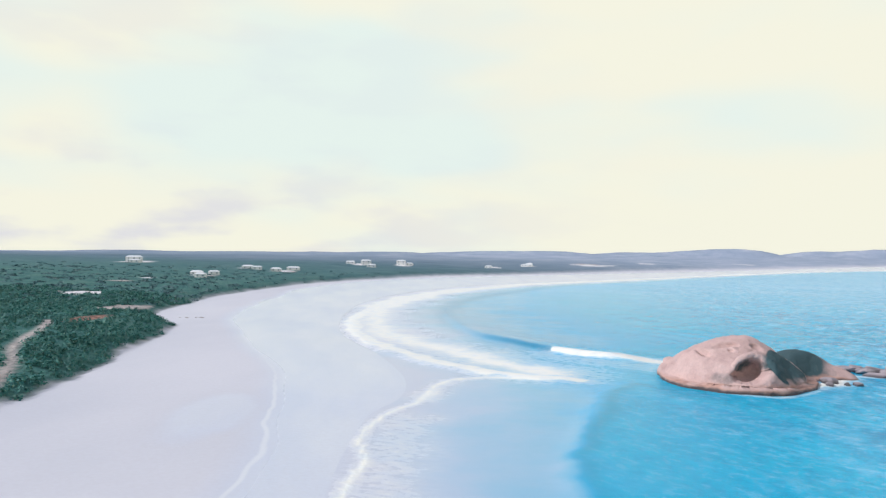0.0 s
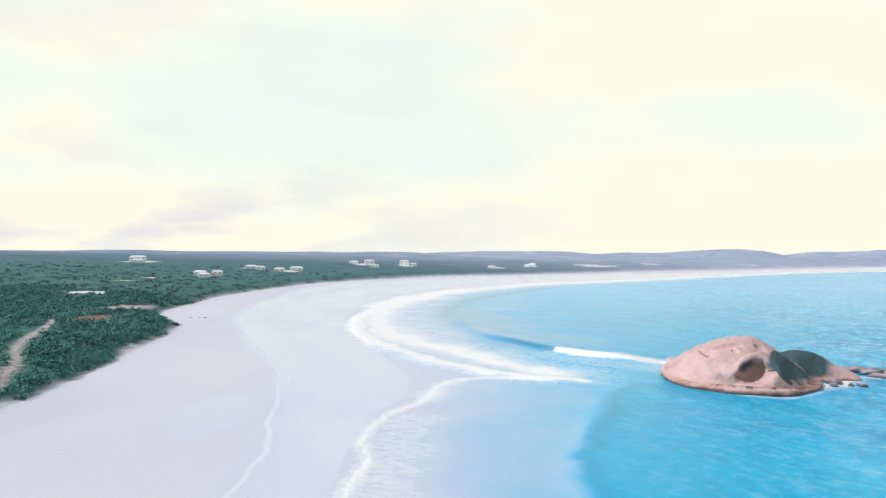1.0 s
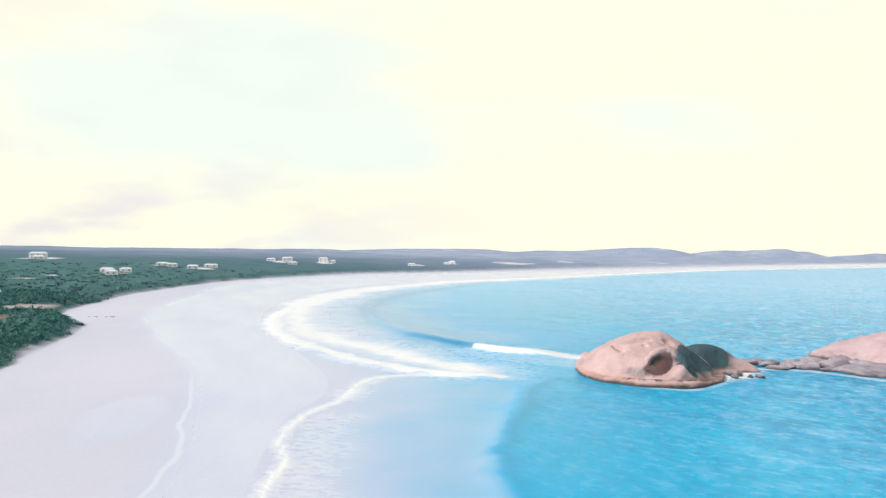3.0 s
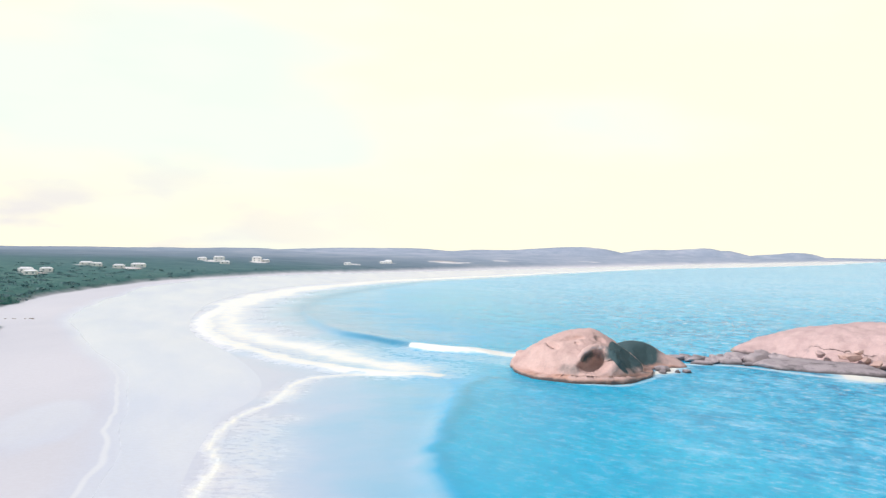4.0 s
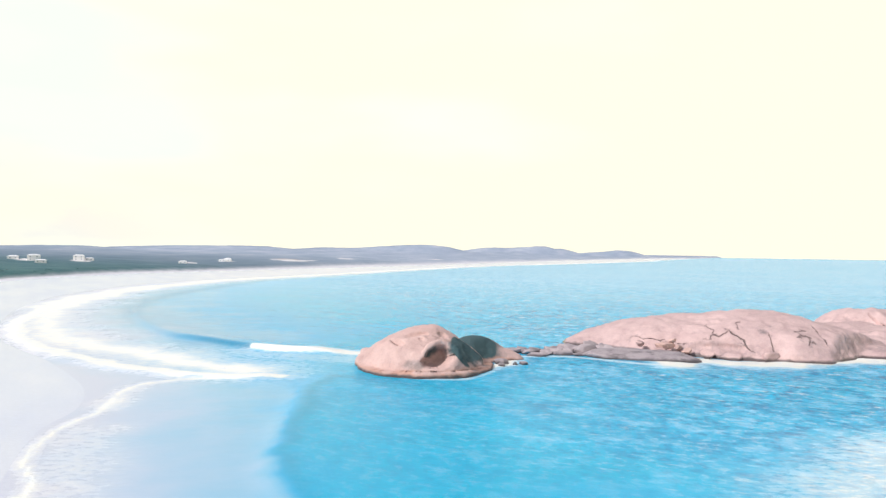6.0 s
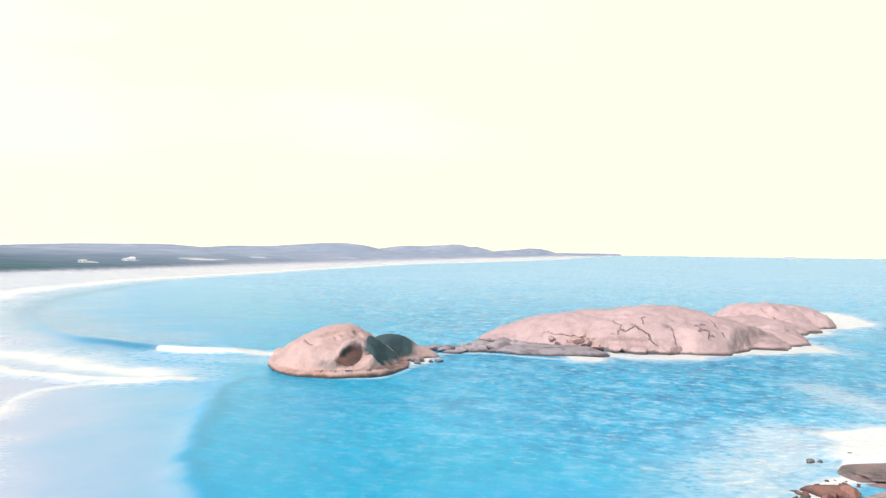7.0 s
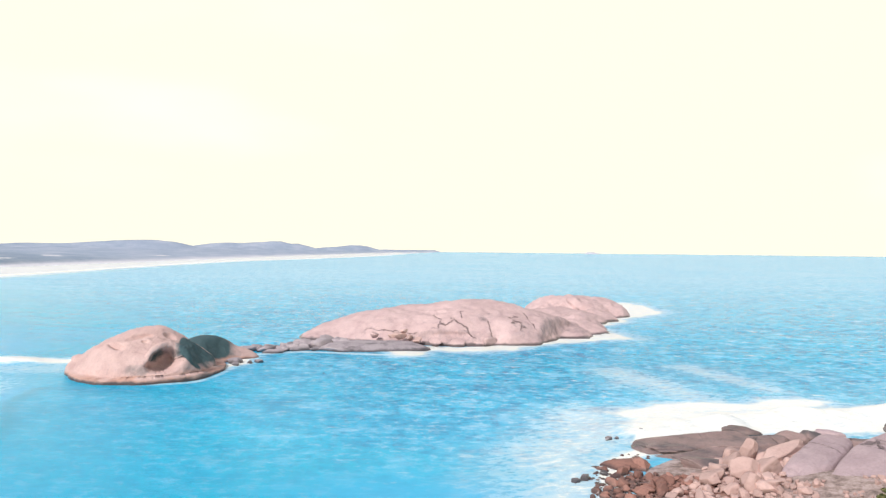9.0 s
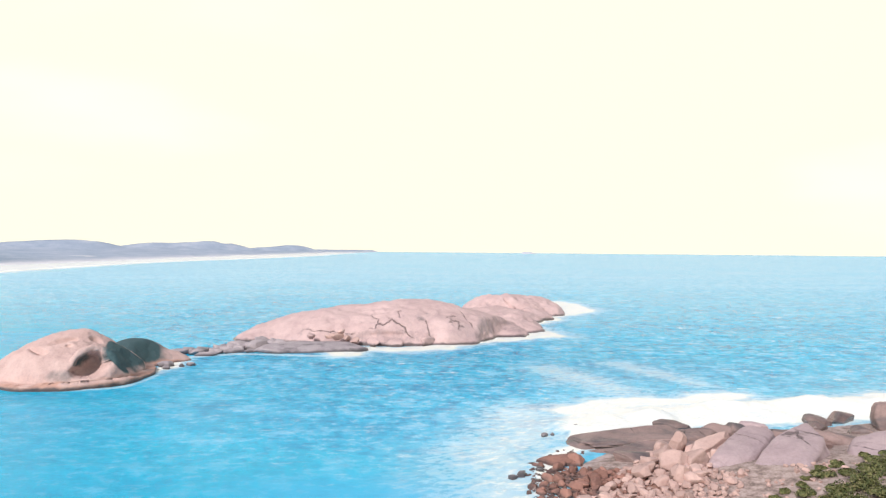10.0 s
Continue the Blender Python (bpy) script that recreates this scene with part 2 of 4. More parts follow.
def ground_paint():
    p = Paint("sand_and_scrub", rough=0.85, spec=0.3)
    grain, drift = p.noise(0.6, 5), p.noise(28, 4, (1, 0.35, 1), 8)
    dry = p.blend(p.span(drift, 0.35, 0.65), (0.60, 0.60, 0.66), (0.67, 0.66, 0.71))
    wet = p.blend(p.span(p.noise(16, 4, (1, 0.3, 1), -8), 0.35, 0.65), (0.57, 0.61, 0.74), (0.67, 0.69, 0.76))
    sand = p.blend(p.value("wet"), dry, wet)
    sand = p.blend(p.span(grain, 0.3, 0.7, 0, 0.12), sand, (0.45, 0.40, 0.40))
    green = p.ramp(p.noise(13, 6, rough=0.65), [(0.30, (0.025, 0.105, 0.105)), (0.5, (0.048, 0.155, 0.14)), (0.68, (0.085, 0.19, 0.16)), (0.85, (0.14, 0.22, 0.17))])
    # distance haze mixed into the scrub's base colour, bluer and paler far off
    hazed_far_green = p.ramp(p.noise(60, 7, (1, 0.6, 1), 20, 0.65), [(0.3, (0.24, 0.30, 0.40)), (0.5, (0.32, 0.375, 0.48)), (0.68, (0.44, 0.47, 0.56))])
    hazed_mid_green = p.ramp(p.noise(22, 7, (0.6, 1.5, 1), 8, rough=0.7), [(0.32, (0.042, 0.095, 0.135)), (0.5, (0.075, 0.14, 0.19)), (0.68, (0.115, 0.18, 0.225)), (0.8, (0.19, 0.245, 0.28))])
    green = p.blend(p.span(p.value("remote"), 0.0, 0.45), green, hazed_mid_green)
    green = p.blend(p.span(p.value("remote"), 0.3, 1.0), green, hazed_far_green)
    blown = p.blend(p.span(p.noise(3, 3), 0.35, 0.65), (0.66, 0.64, 0.66), (0.78, 0.76, 0.76))
    bare = p.blend(p.span(p.noise(5, 3), 0.35, 0.65), (0.42, 0.36, 0.34), (0.55, 0.48, 0.46))
    soil = p.ramp(p.noise(1.3, 6, rough=0.75), [(0.32, (0.10, 0.075, 0.065)), (0.46, (0.29, 0.215, 0.195)), (0.6, (0.48, 0.375, 0.35)), (0.72, (0.25, 0.195, 0.16))])
    sand = p.blend(p.math("MULTIPLY", p.value("rim"), p.span(p.math("ABSOLUTE", p.value("tide"), 0.0), 0.08, 0.5, 1.0, 0.0, True)), sand, (0.86, 0.86, 0.86))
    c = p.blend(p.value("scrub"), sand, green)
    c = p.blend(p.value("bare"), c, bare)
    c = p.blend(p.value("blown"), c, blown)
    c = p.blend(p.value("stony"), c, soil)
    c = p.blend(p.value("red"), c, p.blend(p.span(p.noise(1.1, 5, rough=0.7), 0.38, 0.62), (0.16, 0.085, 0.065), (0.42, 0.23, 0.18)))
    p.colour(c)
    p.rough(p.span(p.value("wet"), 0, 1, 0.85, 0.25))
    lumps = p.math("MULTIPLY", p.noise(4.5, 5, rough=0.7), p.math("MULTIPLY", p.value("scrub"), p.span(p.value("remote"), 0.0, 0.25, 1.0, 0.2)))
    p.bump((lumps, 1.6), (grain, 0.02))
    return p.mat


def water_paint():
    p = Paint("sea_water", rough=0.12, ior=1.333, spec=0.09)
    depth = p.value("depth")
    patch = p.span(p.noise(26, 4, (1, 1, 1)), 0.3, 0.7, -5, 5)
    c = p.ramp(p.span(p.math("ADD", depth, patch), 0, 80),
               [(0.0, (0.53, 0.55, 0.65)), (0.12, (0.42, 0.53, 0.67)), (0.26, (0.22, 0.48, 0.66)), (0.37, (0.04, 0.43, 0.72)), (0.55, (0.002, 0.43, 0.67)), (1.0, (0.012, 0.475, 0.75))])
    # broad darker patches at random over the deeper water
    deep = p.span(depth, 26, 58)
    windy = p.value("wind")
    c = p.blend(p.math("MULTIPLY", p.span(p.noise(38, 5, (0.7, 1.4, 1), 50), 0.40, 0.66, 0.0, 0.5), deep), c, (0.002, 0.30, 0.57))
    # paler with distance: haze and sky reflection mixed into the base colour
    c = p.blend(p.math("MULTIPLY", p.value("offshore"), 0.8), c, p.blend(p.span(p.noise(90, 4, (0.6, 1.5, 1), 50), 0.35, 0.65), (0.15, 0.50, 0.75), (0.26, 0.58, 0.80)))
    # wavelets: their shading and sheen painted in, troughs darker and crests paler
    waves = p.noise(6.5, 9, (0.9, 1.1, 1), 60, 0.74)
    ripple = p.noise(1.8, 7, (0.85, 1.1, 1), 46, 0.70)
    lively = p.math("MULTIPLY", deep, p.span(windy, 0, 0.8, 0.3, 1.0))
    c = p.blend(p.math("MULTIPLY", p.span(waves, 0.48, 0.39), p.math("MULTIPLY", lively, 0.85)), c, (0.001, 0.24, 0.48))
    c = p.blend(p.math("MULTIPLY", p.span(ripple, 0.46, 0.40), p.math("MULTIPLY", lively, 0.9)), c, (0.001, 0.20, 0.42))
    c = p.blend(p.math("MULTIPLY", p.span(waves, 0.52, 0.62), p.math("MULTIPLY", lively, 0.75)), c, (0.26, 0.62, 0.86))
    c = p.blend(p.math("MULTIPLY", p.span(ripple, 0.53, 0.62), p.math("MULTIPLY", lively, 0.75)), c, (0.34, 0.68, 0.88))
    # steep faces of the swell and the breaker, their dark look painted in
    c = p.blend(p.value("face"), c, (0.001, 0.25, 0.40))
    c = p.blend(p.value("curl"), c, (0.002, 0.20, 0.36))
    lace = p.span(p.noise(1.9, 5, (1, 1.7, 1), 20, 0.65), 0.36, 0.66)
    foam = p.value("foam")
    mask = p.math("MINIMUM", p.math("MAXIMUM", p.math("MULTIPLY", p.math("ADD", lace, 0.35), p.math("MULTIPLY", foam, 0.95)), p.span(foam, 0.5, 0.9)), 1.0)
    caps = p.math("MULTIPLY", p.span(p.noise(4.2, 7, (0.7, 1.5, 1), 56, 0.76), 0.585, 0.65), p.math("MULTIPLY", windy, 0.9))
    c = p.blend(caps, c, (0.62, 0.78, 0.82))
    froth = p.blend(p.span(p.noise(3.4, 5, rough=0.6), 0.36, 0.56), (0.78, 0.81, 0.81), (0.87, 0.86, 0.80))
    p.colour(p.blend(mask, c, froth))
    p.rough(p.math("MAXIMUM", p.span(mask, 0, 1, 0.12, 0.8), p.span(p.value("offshore"), 0, 1, 0.12, 0.26)))
    rippled = p.value("rippled")
    p.bump((p.math("MULTIPLY", waves, rippled), 0.9), (p.math("MULTIPLY", ripple, rippled), 0.4), (p.math("MULTIPLY", lace, foam), 0.1))
    return p.mat


def granite_paint(name, light, dark, stain_shade, stain_at=0.56, streak=(1, 1, 0.25), wet_to=0.9, relief=0.12, tide=None, marked=False, varied=0.0, wet=0.85, joints=(), fissures=0.0):
    p = Paint(name, rough=0.8, spec=0.35)
    blotch = p.noise(3.2, 6, rough=0.6)
    c = p.blend(p.span(blotch, 0.3, 0.7), dark, light)
    c = p.blend(p.span(p.noise(0.35, 5, rough=0.7), 0.42, 0.68, 0, 0.3), c, tuple(0.6 * v for v in dark))
    c = p.blend(p.span(p.noise(9, 5, (1, 1, 0.5), rough=0.6), 0.5, 0.7, 0, 0.35), c, tuple(1.2 * v for v in light))
    if fissures:
        edge = p.noise(fissures, 0, (1, 0.45, 0.8), 25, kind="DISTANCE_TO_EDGE")
        gap = p.math("MULTIPLY", p.span(p.math("ADD", edge, p.span(p.noise(1.2, 4), 0.3, 0.7, -0.015, 0.015)), 0.004, 0.016, 1.0, 0.0), p.span(p.noise(6, 3), 0.46, 0.62))
        c = p.blend(p.math("MULTIPLY", gap, 0.65), c, tuple(0.2 * v for v in dark))
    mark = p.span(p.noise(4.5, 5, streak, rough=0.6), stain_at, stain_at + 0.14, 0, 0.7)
    # marked rocks get shade painted into the colour, with algae on the sea rock
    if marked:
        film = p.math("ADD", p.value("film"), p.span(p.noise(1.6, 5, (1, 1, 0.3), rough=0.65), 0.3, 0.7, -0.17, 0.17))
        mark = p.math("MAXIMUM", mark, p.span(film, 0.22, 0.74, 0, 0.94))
    c = p.blend(mark, c, stain_shade)
    split = None
    for spot, normal, reach, wide in joints:
        line = p.math("ABSOLUTE", p.math("ADD", p.along(spot, normal), p.span(p.noise(3.0, 4), 0.25, 0.75, -0.9, 0.9)), 0.0)
        one = p.math("MULTIPLY", p.span(line, 0.2 * wide, 0.65 * wide, 1.0, 0.0), p.span(p.away(spot), 0.75 * reach, reach, 1.0, 0.0))
        split = one if split is None else p.math("MAXIMUM", split, one)
    if joints:
        c = p.blend(p.math("MULTIPLY", split, 0.6), c, tuple(0.22 * v for v in dark))
    if varied:
        c = p.blend(p.span(p.random(), 0, 1, 0, varied), c, tuple(0.45 * v for v in dark))
    if tide:
        c = p.blend(p.span(p.math("ADD", p.height(), p.span(p.noise(5, 3), 0.3, 0.7, -0.4, 0.4)), 0.7, 1.15, 0.85, 0.0), c, tide)
    p.colour(p.blend(p.span(p.math("ADD", p.height(), p.span(p.noise(2.5, 3), 0.3, 0.7, -0.25, 0.25)), 0.4 * wet_to, wet_to, wet, 0.0), c, (0.045, 0.042, 0.046)))
    p.rough(p.span(p.height(), 0.2, wet_to, 0.15, 0.85))
    hollows = ([(split, -0.5)] if joints else []) + ([(gap, -0.25)] if fissures else [])
    p.bump((blotch, relief), (p.noise(1.3, 5, rough=0.65), 0.1), (p.noise(0.4, 4), 0.03), *hollows)
    return p.mat


GROUND = ground_paint()
WATER = water_paint()

# ---------------------------------------------------------------- ground
PATH = spline([(-62, 92), (-66, 104), (-69, 112), (-73, 121), (-80, 133), (-86, 148), (-90, 160), (-97, 176)])
TIDE_LINE = spline([(-24, 20), (-22, 60), (-21, 73), (-22, 85), (-26, 102), (-30, 128), (-44, 165), (-66, 218), (-76, 262), (-82, 300), (-86, 370), (-87, 432), (-70, 520), (-20, 620), (60, 715), (500, 1150)])
# sandy clearings in the scrub: x, y, half-sizes
CLEARINGS = [(-104, 238, 5, 26), (-141, 281, 6, 9), (-154, 279, 4, 4), (-165, 365, 4, 7), (-128, 575, 8, 14), (-156, 470, 6, 8), (-43, 787, 9, 7), (211, 1041, 22, 14), (-276, 640, 12, 16)]
xs, ys = axis(-3200, -115, 95, 5200, 1.0, 1.032), axis(-900, 15, 240, 5200, 1.15, 1.022)
gx, gy = np.meshgrid(xs, ys)
gz, gs, gv = land(gx, gy)
edge = gv + 4.5 * wavy(gx, gy, 14) + 2.5 * wavy(gx, gy, 4)
stony = smooth(25, 50, gx) * smooth(95, 60, gy) * smooth(-4, 2, gs)
path_d, _ = to_line(gx, gy, PATH)
# white blowouts of wind-borne sand on the slopes: x, y, half-sizes
BLOWOUTS = [(-141, 281, 8, 15), (-276, 640, 12, 22), (-168, 404, 3, 6), (-160, 470, 5, 10), (-163, 600, 7, 14), (-130, 575, 7, 14), (-88, 760, 8, 14), (-43, 787, 10, 16), (60, 830, 9, 12), (108, 905, 9, 14), (205, 1000, 24, 34), (240, 1030, 10, 16), (330, 1150, 14, 16), (560, 1330, 20, 20)]
blown = np.zeros_like(gx)
for bx, by, ra, rb in BLOWOUTS:
    blown = np.maximum(blown, smooth(1.2, 0.85, np.hypot((gx - bx) / ra, (gy - by) / rb) + 0.9 * wavy(gx, gy, max(7, 0.6 * ra))))
bare = smooth(1.3, 0.5, np.abs(path_d) + 0.4 * wavy(gx, gy, 6))
for bx, by, ra, rb in CLEARINGS:
    bare = np.maximum(bare, smooth(1.25, 0.8, np.hypot((gx - bx) / ra, (gy - by) / rb) + 0.7 * wavy(gx, gy, 9)))
red = smooth(1.2, 0.7, np.hypot((gx + 92) / 3, (gy - 186) / 13) + 0.6 * wavy(gx, gy, 8))
fringe = np.maximum(0, np.hypot(gx, gy) - 250) / 70
tide_d, _ = to_line(gx, gy, TIDE_LINE)
tide_d = tide_d + 5 * wavy(gx, gy, 30, 2)
wetness = smooth(4.0, -3.0, tide_d) * (gv < 0)
wetness = np.maximum(wetness, 0.7 * smooth(1.1, 0.6, np.hypot((gx + 33) / 6, (gy - 104) / 17) + 0.5 * wavy(gx, gy, 12)))
rim = 0.4 * (gv < 0) * smooth(170, 110, gy)
# red soil; its second ellipse paints shaded gaps under the boulder heap
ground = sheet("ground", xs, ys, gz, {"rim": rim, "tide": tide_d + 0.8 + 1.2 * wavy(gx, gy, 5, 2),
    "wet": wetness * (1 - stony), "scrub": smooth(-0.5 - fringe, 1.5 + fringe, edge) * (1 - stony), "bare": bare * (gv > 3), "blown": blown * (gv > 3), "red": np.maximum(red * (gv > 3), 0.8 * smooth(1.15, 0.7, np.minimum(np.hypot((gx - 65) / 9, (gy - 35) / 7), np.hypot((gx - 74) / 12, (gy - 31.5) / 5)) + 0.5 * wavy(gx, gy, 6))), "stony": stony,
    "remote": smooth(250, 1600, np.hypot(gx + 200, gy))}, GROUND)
tagged(ground, "pale sandy beach rising to dunes under dark green coastal scrub", "ground", kind="structure")

GROUND_X, GROUND_Y, GROUND_Z = xs, ys, gz


def height_at(x, y):
    """Height of the ground sheet at one spot."""
    i, j = int(np.clip(np.searchsorted(GROUND_X, x) - 1, 0, len(GROUND_X) - 2)), int(np.clip(np.searchsorted(GROUND_Y, y) - 1, 0, len(GROUND_Y) - 2))
    f, g = (x - GROUND_X[i]) / (GROUND_X[i + 1] - GROUND_X[i]), (y - GROUND_Y[j]) / (GROUND_Y[j + 1] - GROUND_Y[j])
    z = GROUND_Z
    return float((z[j, i] * (1 - f) + z[j, i + 1] * f) * (1 - g) + (z[j + 1, i] * (1 - f) + z[j + 1, i + 1] * f) * g)


# ---------------------------------------------------------------- sea
BREAKER = spline([(175, 769), (105, 588), (45, 457), (14, 376), (3, 311), (4, 261), (11, 216), (20, 199), (29, 181), (39, 172), (50, 164)])
SURGE = spline([(-26, 330), (-33, 270), (-29, 226), (-19, 190), (-8, 168), (3, 153), (12, 146), (20, 141), (28, 139)])
SWELL = spline([(40, 139), (33, 131), (26, 116), (21, 101), (17, 86), (15, 70), (17, 55)])
LAP = spline([(-6, 58), (-10, 72), (-9, 85), (-11, 95), (-9, 108), (-4, 119), (-1, 134), (5, 143), (17, 142)])
LAP_2 = spline([(-10, 60), (-13, 76), (-14, 90), (-14, 104), (-12, 112)])
POINT_SURF = spline([(91, 46.5), (99, 43.5), (108, 39.5), (118, 33), (128, 25.5), (142, 16)])
# lines of foam: points, width, strength
FOAM = [
    (LAP, 1.1, 0.95), (LAP_2, 0.5, 0.7),
    (spline([(-5, 66), (-6, 80), (-6, 94), (-5, 106)]), 5.0, 0.42),
    (spline([(-31, 330), (-33, 268), (-27, 224), (-16, 190), (-5, 169), (5, 154), (13, 147), (20, 143), (27, 141)]), 3.6, 1.2),
    (spline([(-26, 325), (-26, 272), (-20, 232), (-8, 202), (4, 180), (14, 163), (22, 149)]), 11.5, 0.92),
    (spline([(-28, 330), (-8, 430), (35, 520), (90, 600), (165, 680)]), 15.0, 1.2),
    (spline([(-3, 122), (0, 135), (6, 143), (16, 143)]), 2.4, 0.8),
    (spline([(29, 180.5), (34, 175.5), (40, 171), (46, 167), (52, 163)]), 1.7, 1.6), (spline([(43, 170.5), (47, 168), (53, 163)]), 4.0, 1.25),
    (spline([(26, 176), (36, 166), (46, 158)]), 7.0, 0.5),
    (spline([(52.5, 130.0), (54.5, 128.6), (57, 127.2), (59.5, 126.8), (62, 127.4)]), 0.9, 0.75), (spline([(63, 127.6), (68, 130.5), (72, 134.5)]), 0.6, 0.5), (spline([(70, 135), (76, 139.5), (82, 146)]), 2.6, 1.0),
    (spline([(86, 148), (94, 146), (101, 140), (108, 130), (114, 126)]), 1.3, 0.8),
    (spline([(114, 127), (122, 131), (130, 124), (138, 120), (147, 118), (158, 119), (166, 116), (176, 113)]), 5.5, 1.35),
    (spline([(180, 112), (186, 121), (192, 131), (205, 138), (226, 141)]), 7.5, 1.3),
    (spline([(236, 146), (256, 150), (272, 156), (300, 184)]), 9.0, 1.5),
    (POINT_SURF, 7.0, 1.8),
    (spline([(88, 50), (97, 52), (107, 46.5), (116, 40), (122, 33), (128, 26)]), 6.5, 1.0),
    (spline([(98, 57), (106, 54), (114, 49), (121, 44), (126, 41)]), 5.0, 1.1),
    (spline([(58, 36), (64, 44), (72, 50), (80, 54), (92, 60)]), 8.0, 0.72),
    (spline([(66, 41), (72, 44), (78, 45.5), (84, 45)]), 2.4, 1.1),
    (spline([(130, 79), (122, 67), (117, 56), (116, 50)]), 6.0, 0.62), (spline([(146, 72), (139, 60), (134, 50)]), 4.0, 0.6),
]
xs, ys = axis(-700, -10, 185, 5200, 0.85, 1.035), axis(-500, 35, 285, 5200, 0.85, 1.035)
gx, gy = np.meshgrid(xs, ys)
s, _ = to_line(gx, gy, SHORE)
far = np.hypot(gx, gy)
wz = np.zeros_like(gx)
d, along = to_line(gx, gy, BREAKER)
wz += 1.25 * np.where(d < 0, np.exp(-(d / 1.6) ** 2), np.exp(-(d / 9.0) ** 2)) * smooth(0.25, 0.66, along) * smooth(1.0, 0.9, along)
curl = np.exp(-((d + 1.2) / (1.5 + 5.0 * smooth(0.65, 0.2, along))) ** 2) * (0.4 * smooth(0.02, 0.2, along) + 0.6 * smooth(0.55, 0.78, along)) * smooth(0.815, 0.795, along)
d, along = to_line(gx, gy, SURGE)
wz += 0.4 * np.where(d < 0, np.exp(-(d / 1.2) ** 2), np.exp(-(d / 7.0) ** 2)) * smooth(0.02, 0.2, along) * smooth(1.0, 0.93, along)
d, along = to_line(gx, gy, SWELL)
wz += 0.5 * np.where(d < 0, np.exp(-(d / 2.2) ** 2), np.exp(-(d / 7.0) ** 2)) * smooth(0.0, 0.12, along) * smooth(1.0, 0.7, along)
d = d + 3.0 * wavy(gx, gy, 14, 3) + 2.0 * wavy(gx, gy, 4, 2)
shelf = (13.0 * smooth(-2.6, 2.6, d) * np.exp(-np.maximum(d, 0) / 20) - 9.0 * smooth(2.6, -2.6, d) * np.exp(-np.maximum(-d, 0) / 14)) * smooth(0.0, 0.1, along) * smooth(1.0, 0.8, along)
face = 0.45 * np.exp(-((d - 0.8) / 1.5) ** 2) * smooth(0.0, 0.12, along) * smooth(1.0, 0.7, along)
open_sea = smooth(12, 60, -s)
chop_a, chop_b = gx * math.cos(radians(55)) - gy * math.sin(radians(55)), gx * math.sin(radians(55)) + gy * math.cos(radians(55))
windward = 0.45 + 0.55 * smooth(20, 120, gx - 0.15 * gy)
wz += open_sea * smooth(900, 300, far) * windward * (0.9 * wavy(chop_a / 2.2, chop_b, 21, 2) + 0.75 * (0.25 - np.abs(wavy(chop_a / 2.0 + 40, chop_b, 9, 2))) + 0.35 * (0.25 - np.abs(wavy(chop_a / 1.6, chop_b + 90, 4.5, 2))))
foam = np.zeros_like(gx)
ragged, cloudy = wavy(gx, gy, 6, 3), wavy(gx, gy, 19, 2)
for line, width, strength in FOAM:
    lo, hi = line.min(0) - 3.5 * width, line.max(0) + 3.5 * width
    box = (gx > lo[0]) & (gx < hi[0]) & (gy > lo[1]) & (gy < hi[1])
    d, along = to_line(gx[box], gy[box], line)
    d = d + 0.9 * max(0.0, width - 4.0) * cloudy[box]
    foam[box] = np.maximum(foam[box], strength * np.exp(-((d + 1.3 * min(width, 5.0) * ragged[box]) / width) ** 2))
coast = smooth(420, 620, gy)
foam = np.maximum(foam, 0.95 * coast * smooth(-36, -14, s + 14 * wavy(gx, gy, 40)))
d, _ = to_line(gx, gy, POINT_SURF)
wz += 1.9 * np.exp(-((d - 2.0) / 5.0) ** 2) * (0.4 + 1.6 * np.maximum(0, wavy(gx, gy, 5, 3) + 0.1))
wz = wz * smooth(1500, 500, far) + 9.0 * smooth(2400, 5200, far)
depth = -s * (1 - 0.62 * smooth(135, 220, gy) * smooth(900, 400, gy))
depth = depth + 40 * smooth(35, 75, gx) * smooth(140, 90, gy) + shelf
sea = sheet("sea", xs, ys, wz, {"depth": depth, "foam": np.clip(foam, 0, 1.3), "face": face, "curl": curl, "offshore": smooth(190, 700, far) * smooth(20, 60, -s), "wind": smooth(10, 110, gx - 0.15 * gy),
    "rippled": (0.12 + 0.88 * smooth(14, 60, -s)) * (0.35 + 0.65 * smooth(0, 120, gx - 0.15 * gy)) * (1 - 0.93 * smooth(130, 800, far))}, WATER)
tagged(sea, "turquoise sea with pale shallows, white surf and wind ripples", "sea", kind="structure")


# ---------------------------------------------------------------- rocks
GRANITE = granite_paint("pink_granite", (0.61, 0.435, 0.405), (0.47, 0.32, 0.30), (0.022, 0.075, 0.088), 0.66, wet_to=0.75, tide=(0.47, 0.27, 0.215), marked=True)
ISLE_AT, ISLE_AZ = (140.0, 135.0), 46.0


def isle_joint(x, y, z, nx, ny, nz, reach, wide):
    """A joint in the island's rock, from the island's own directions to the plan."""
    c1, s1 = math.cos(radians(ISLE_AZ)), math.sin(radians(ISLE_AZ))
    return (ISLE_AT[0] + x * c1 + y * s1, ISLE_AT[1] - x * s1 + y * c1, z), (nx * c1 + ny * s1, -nx * s1 + ny * c1, nz), reach, wide


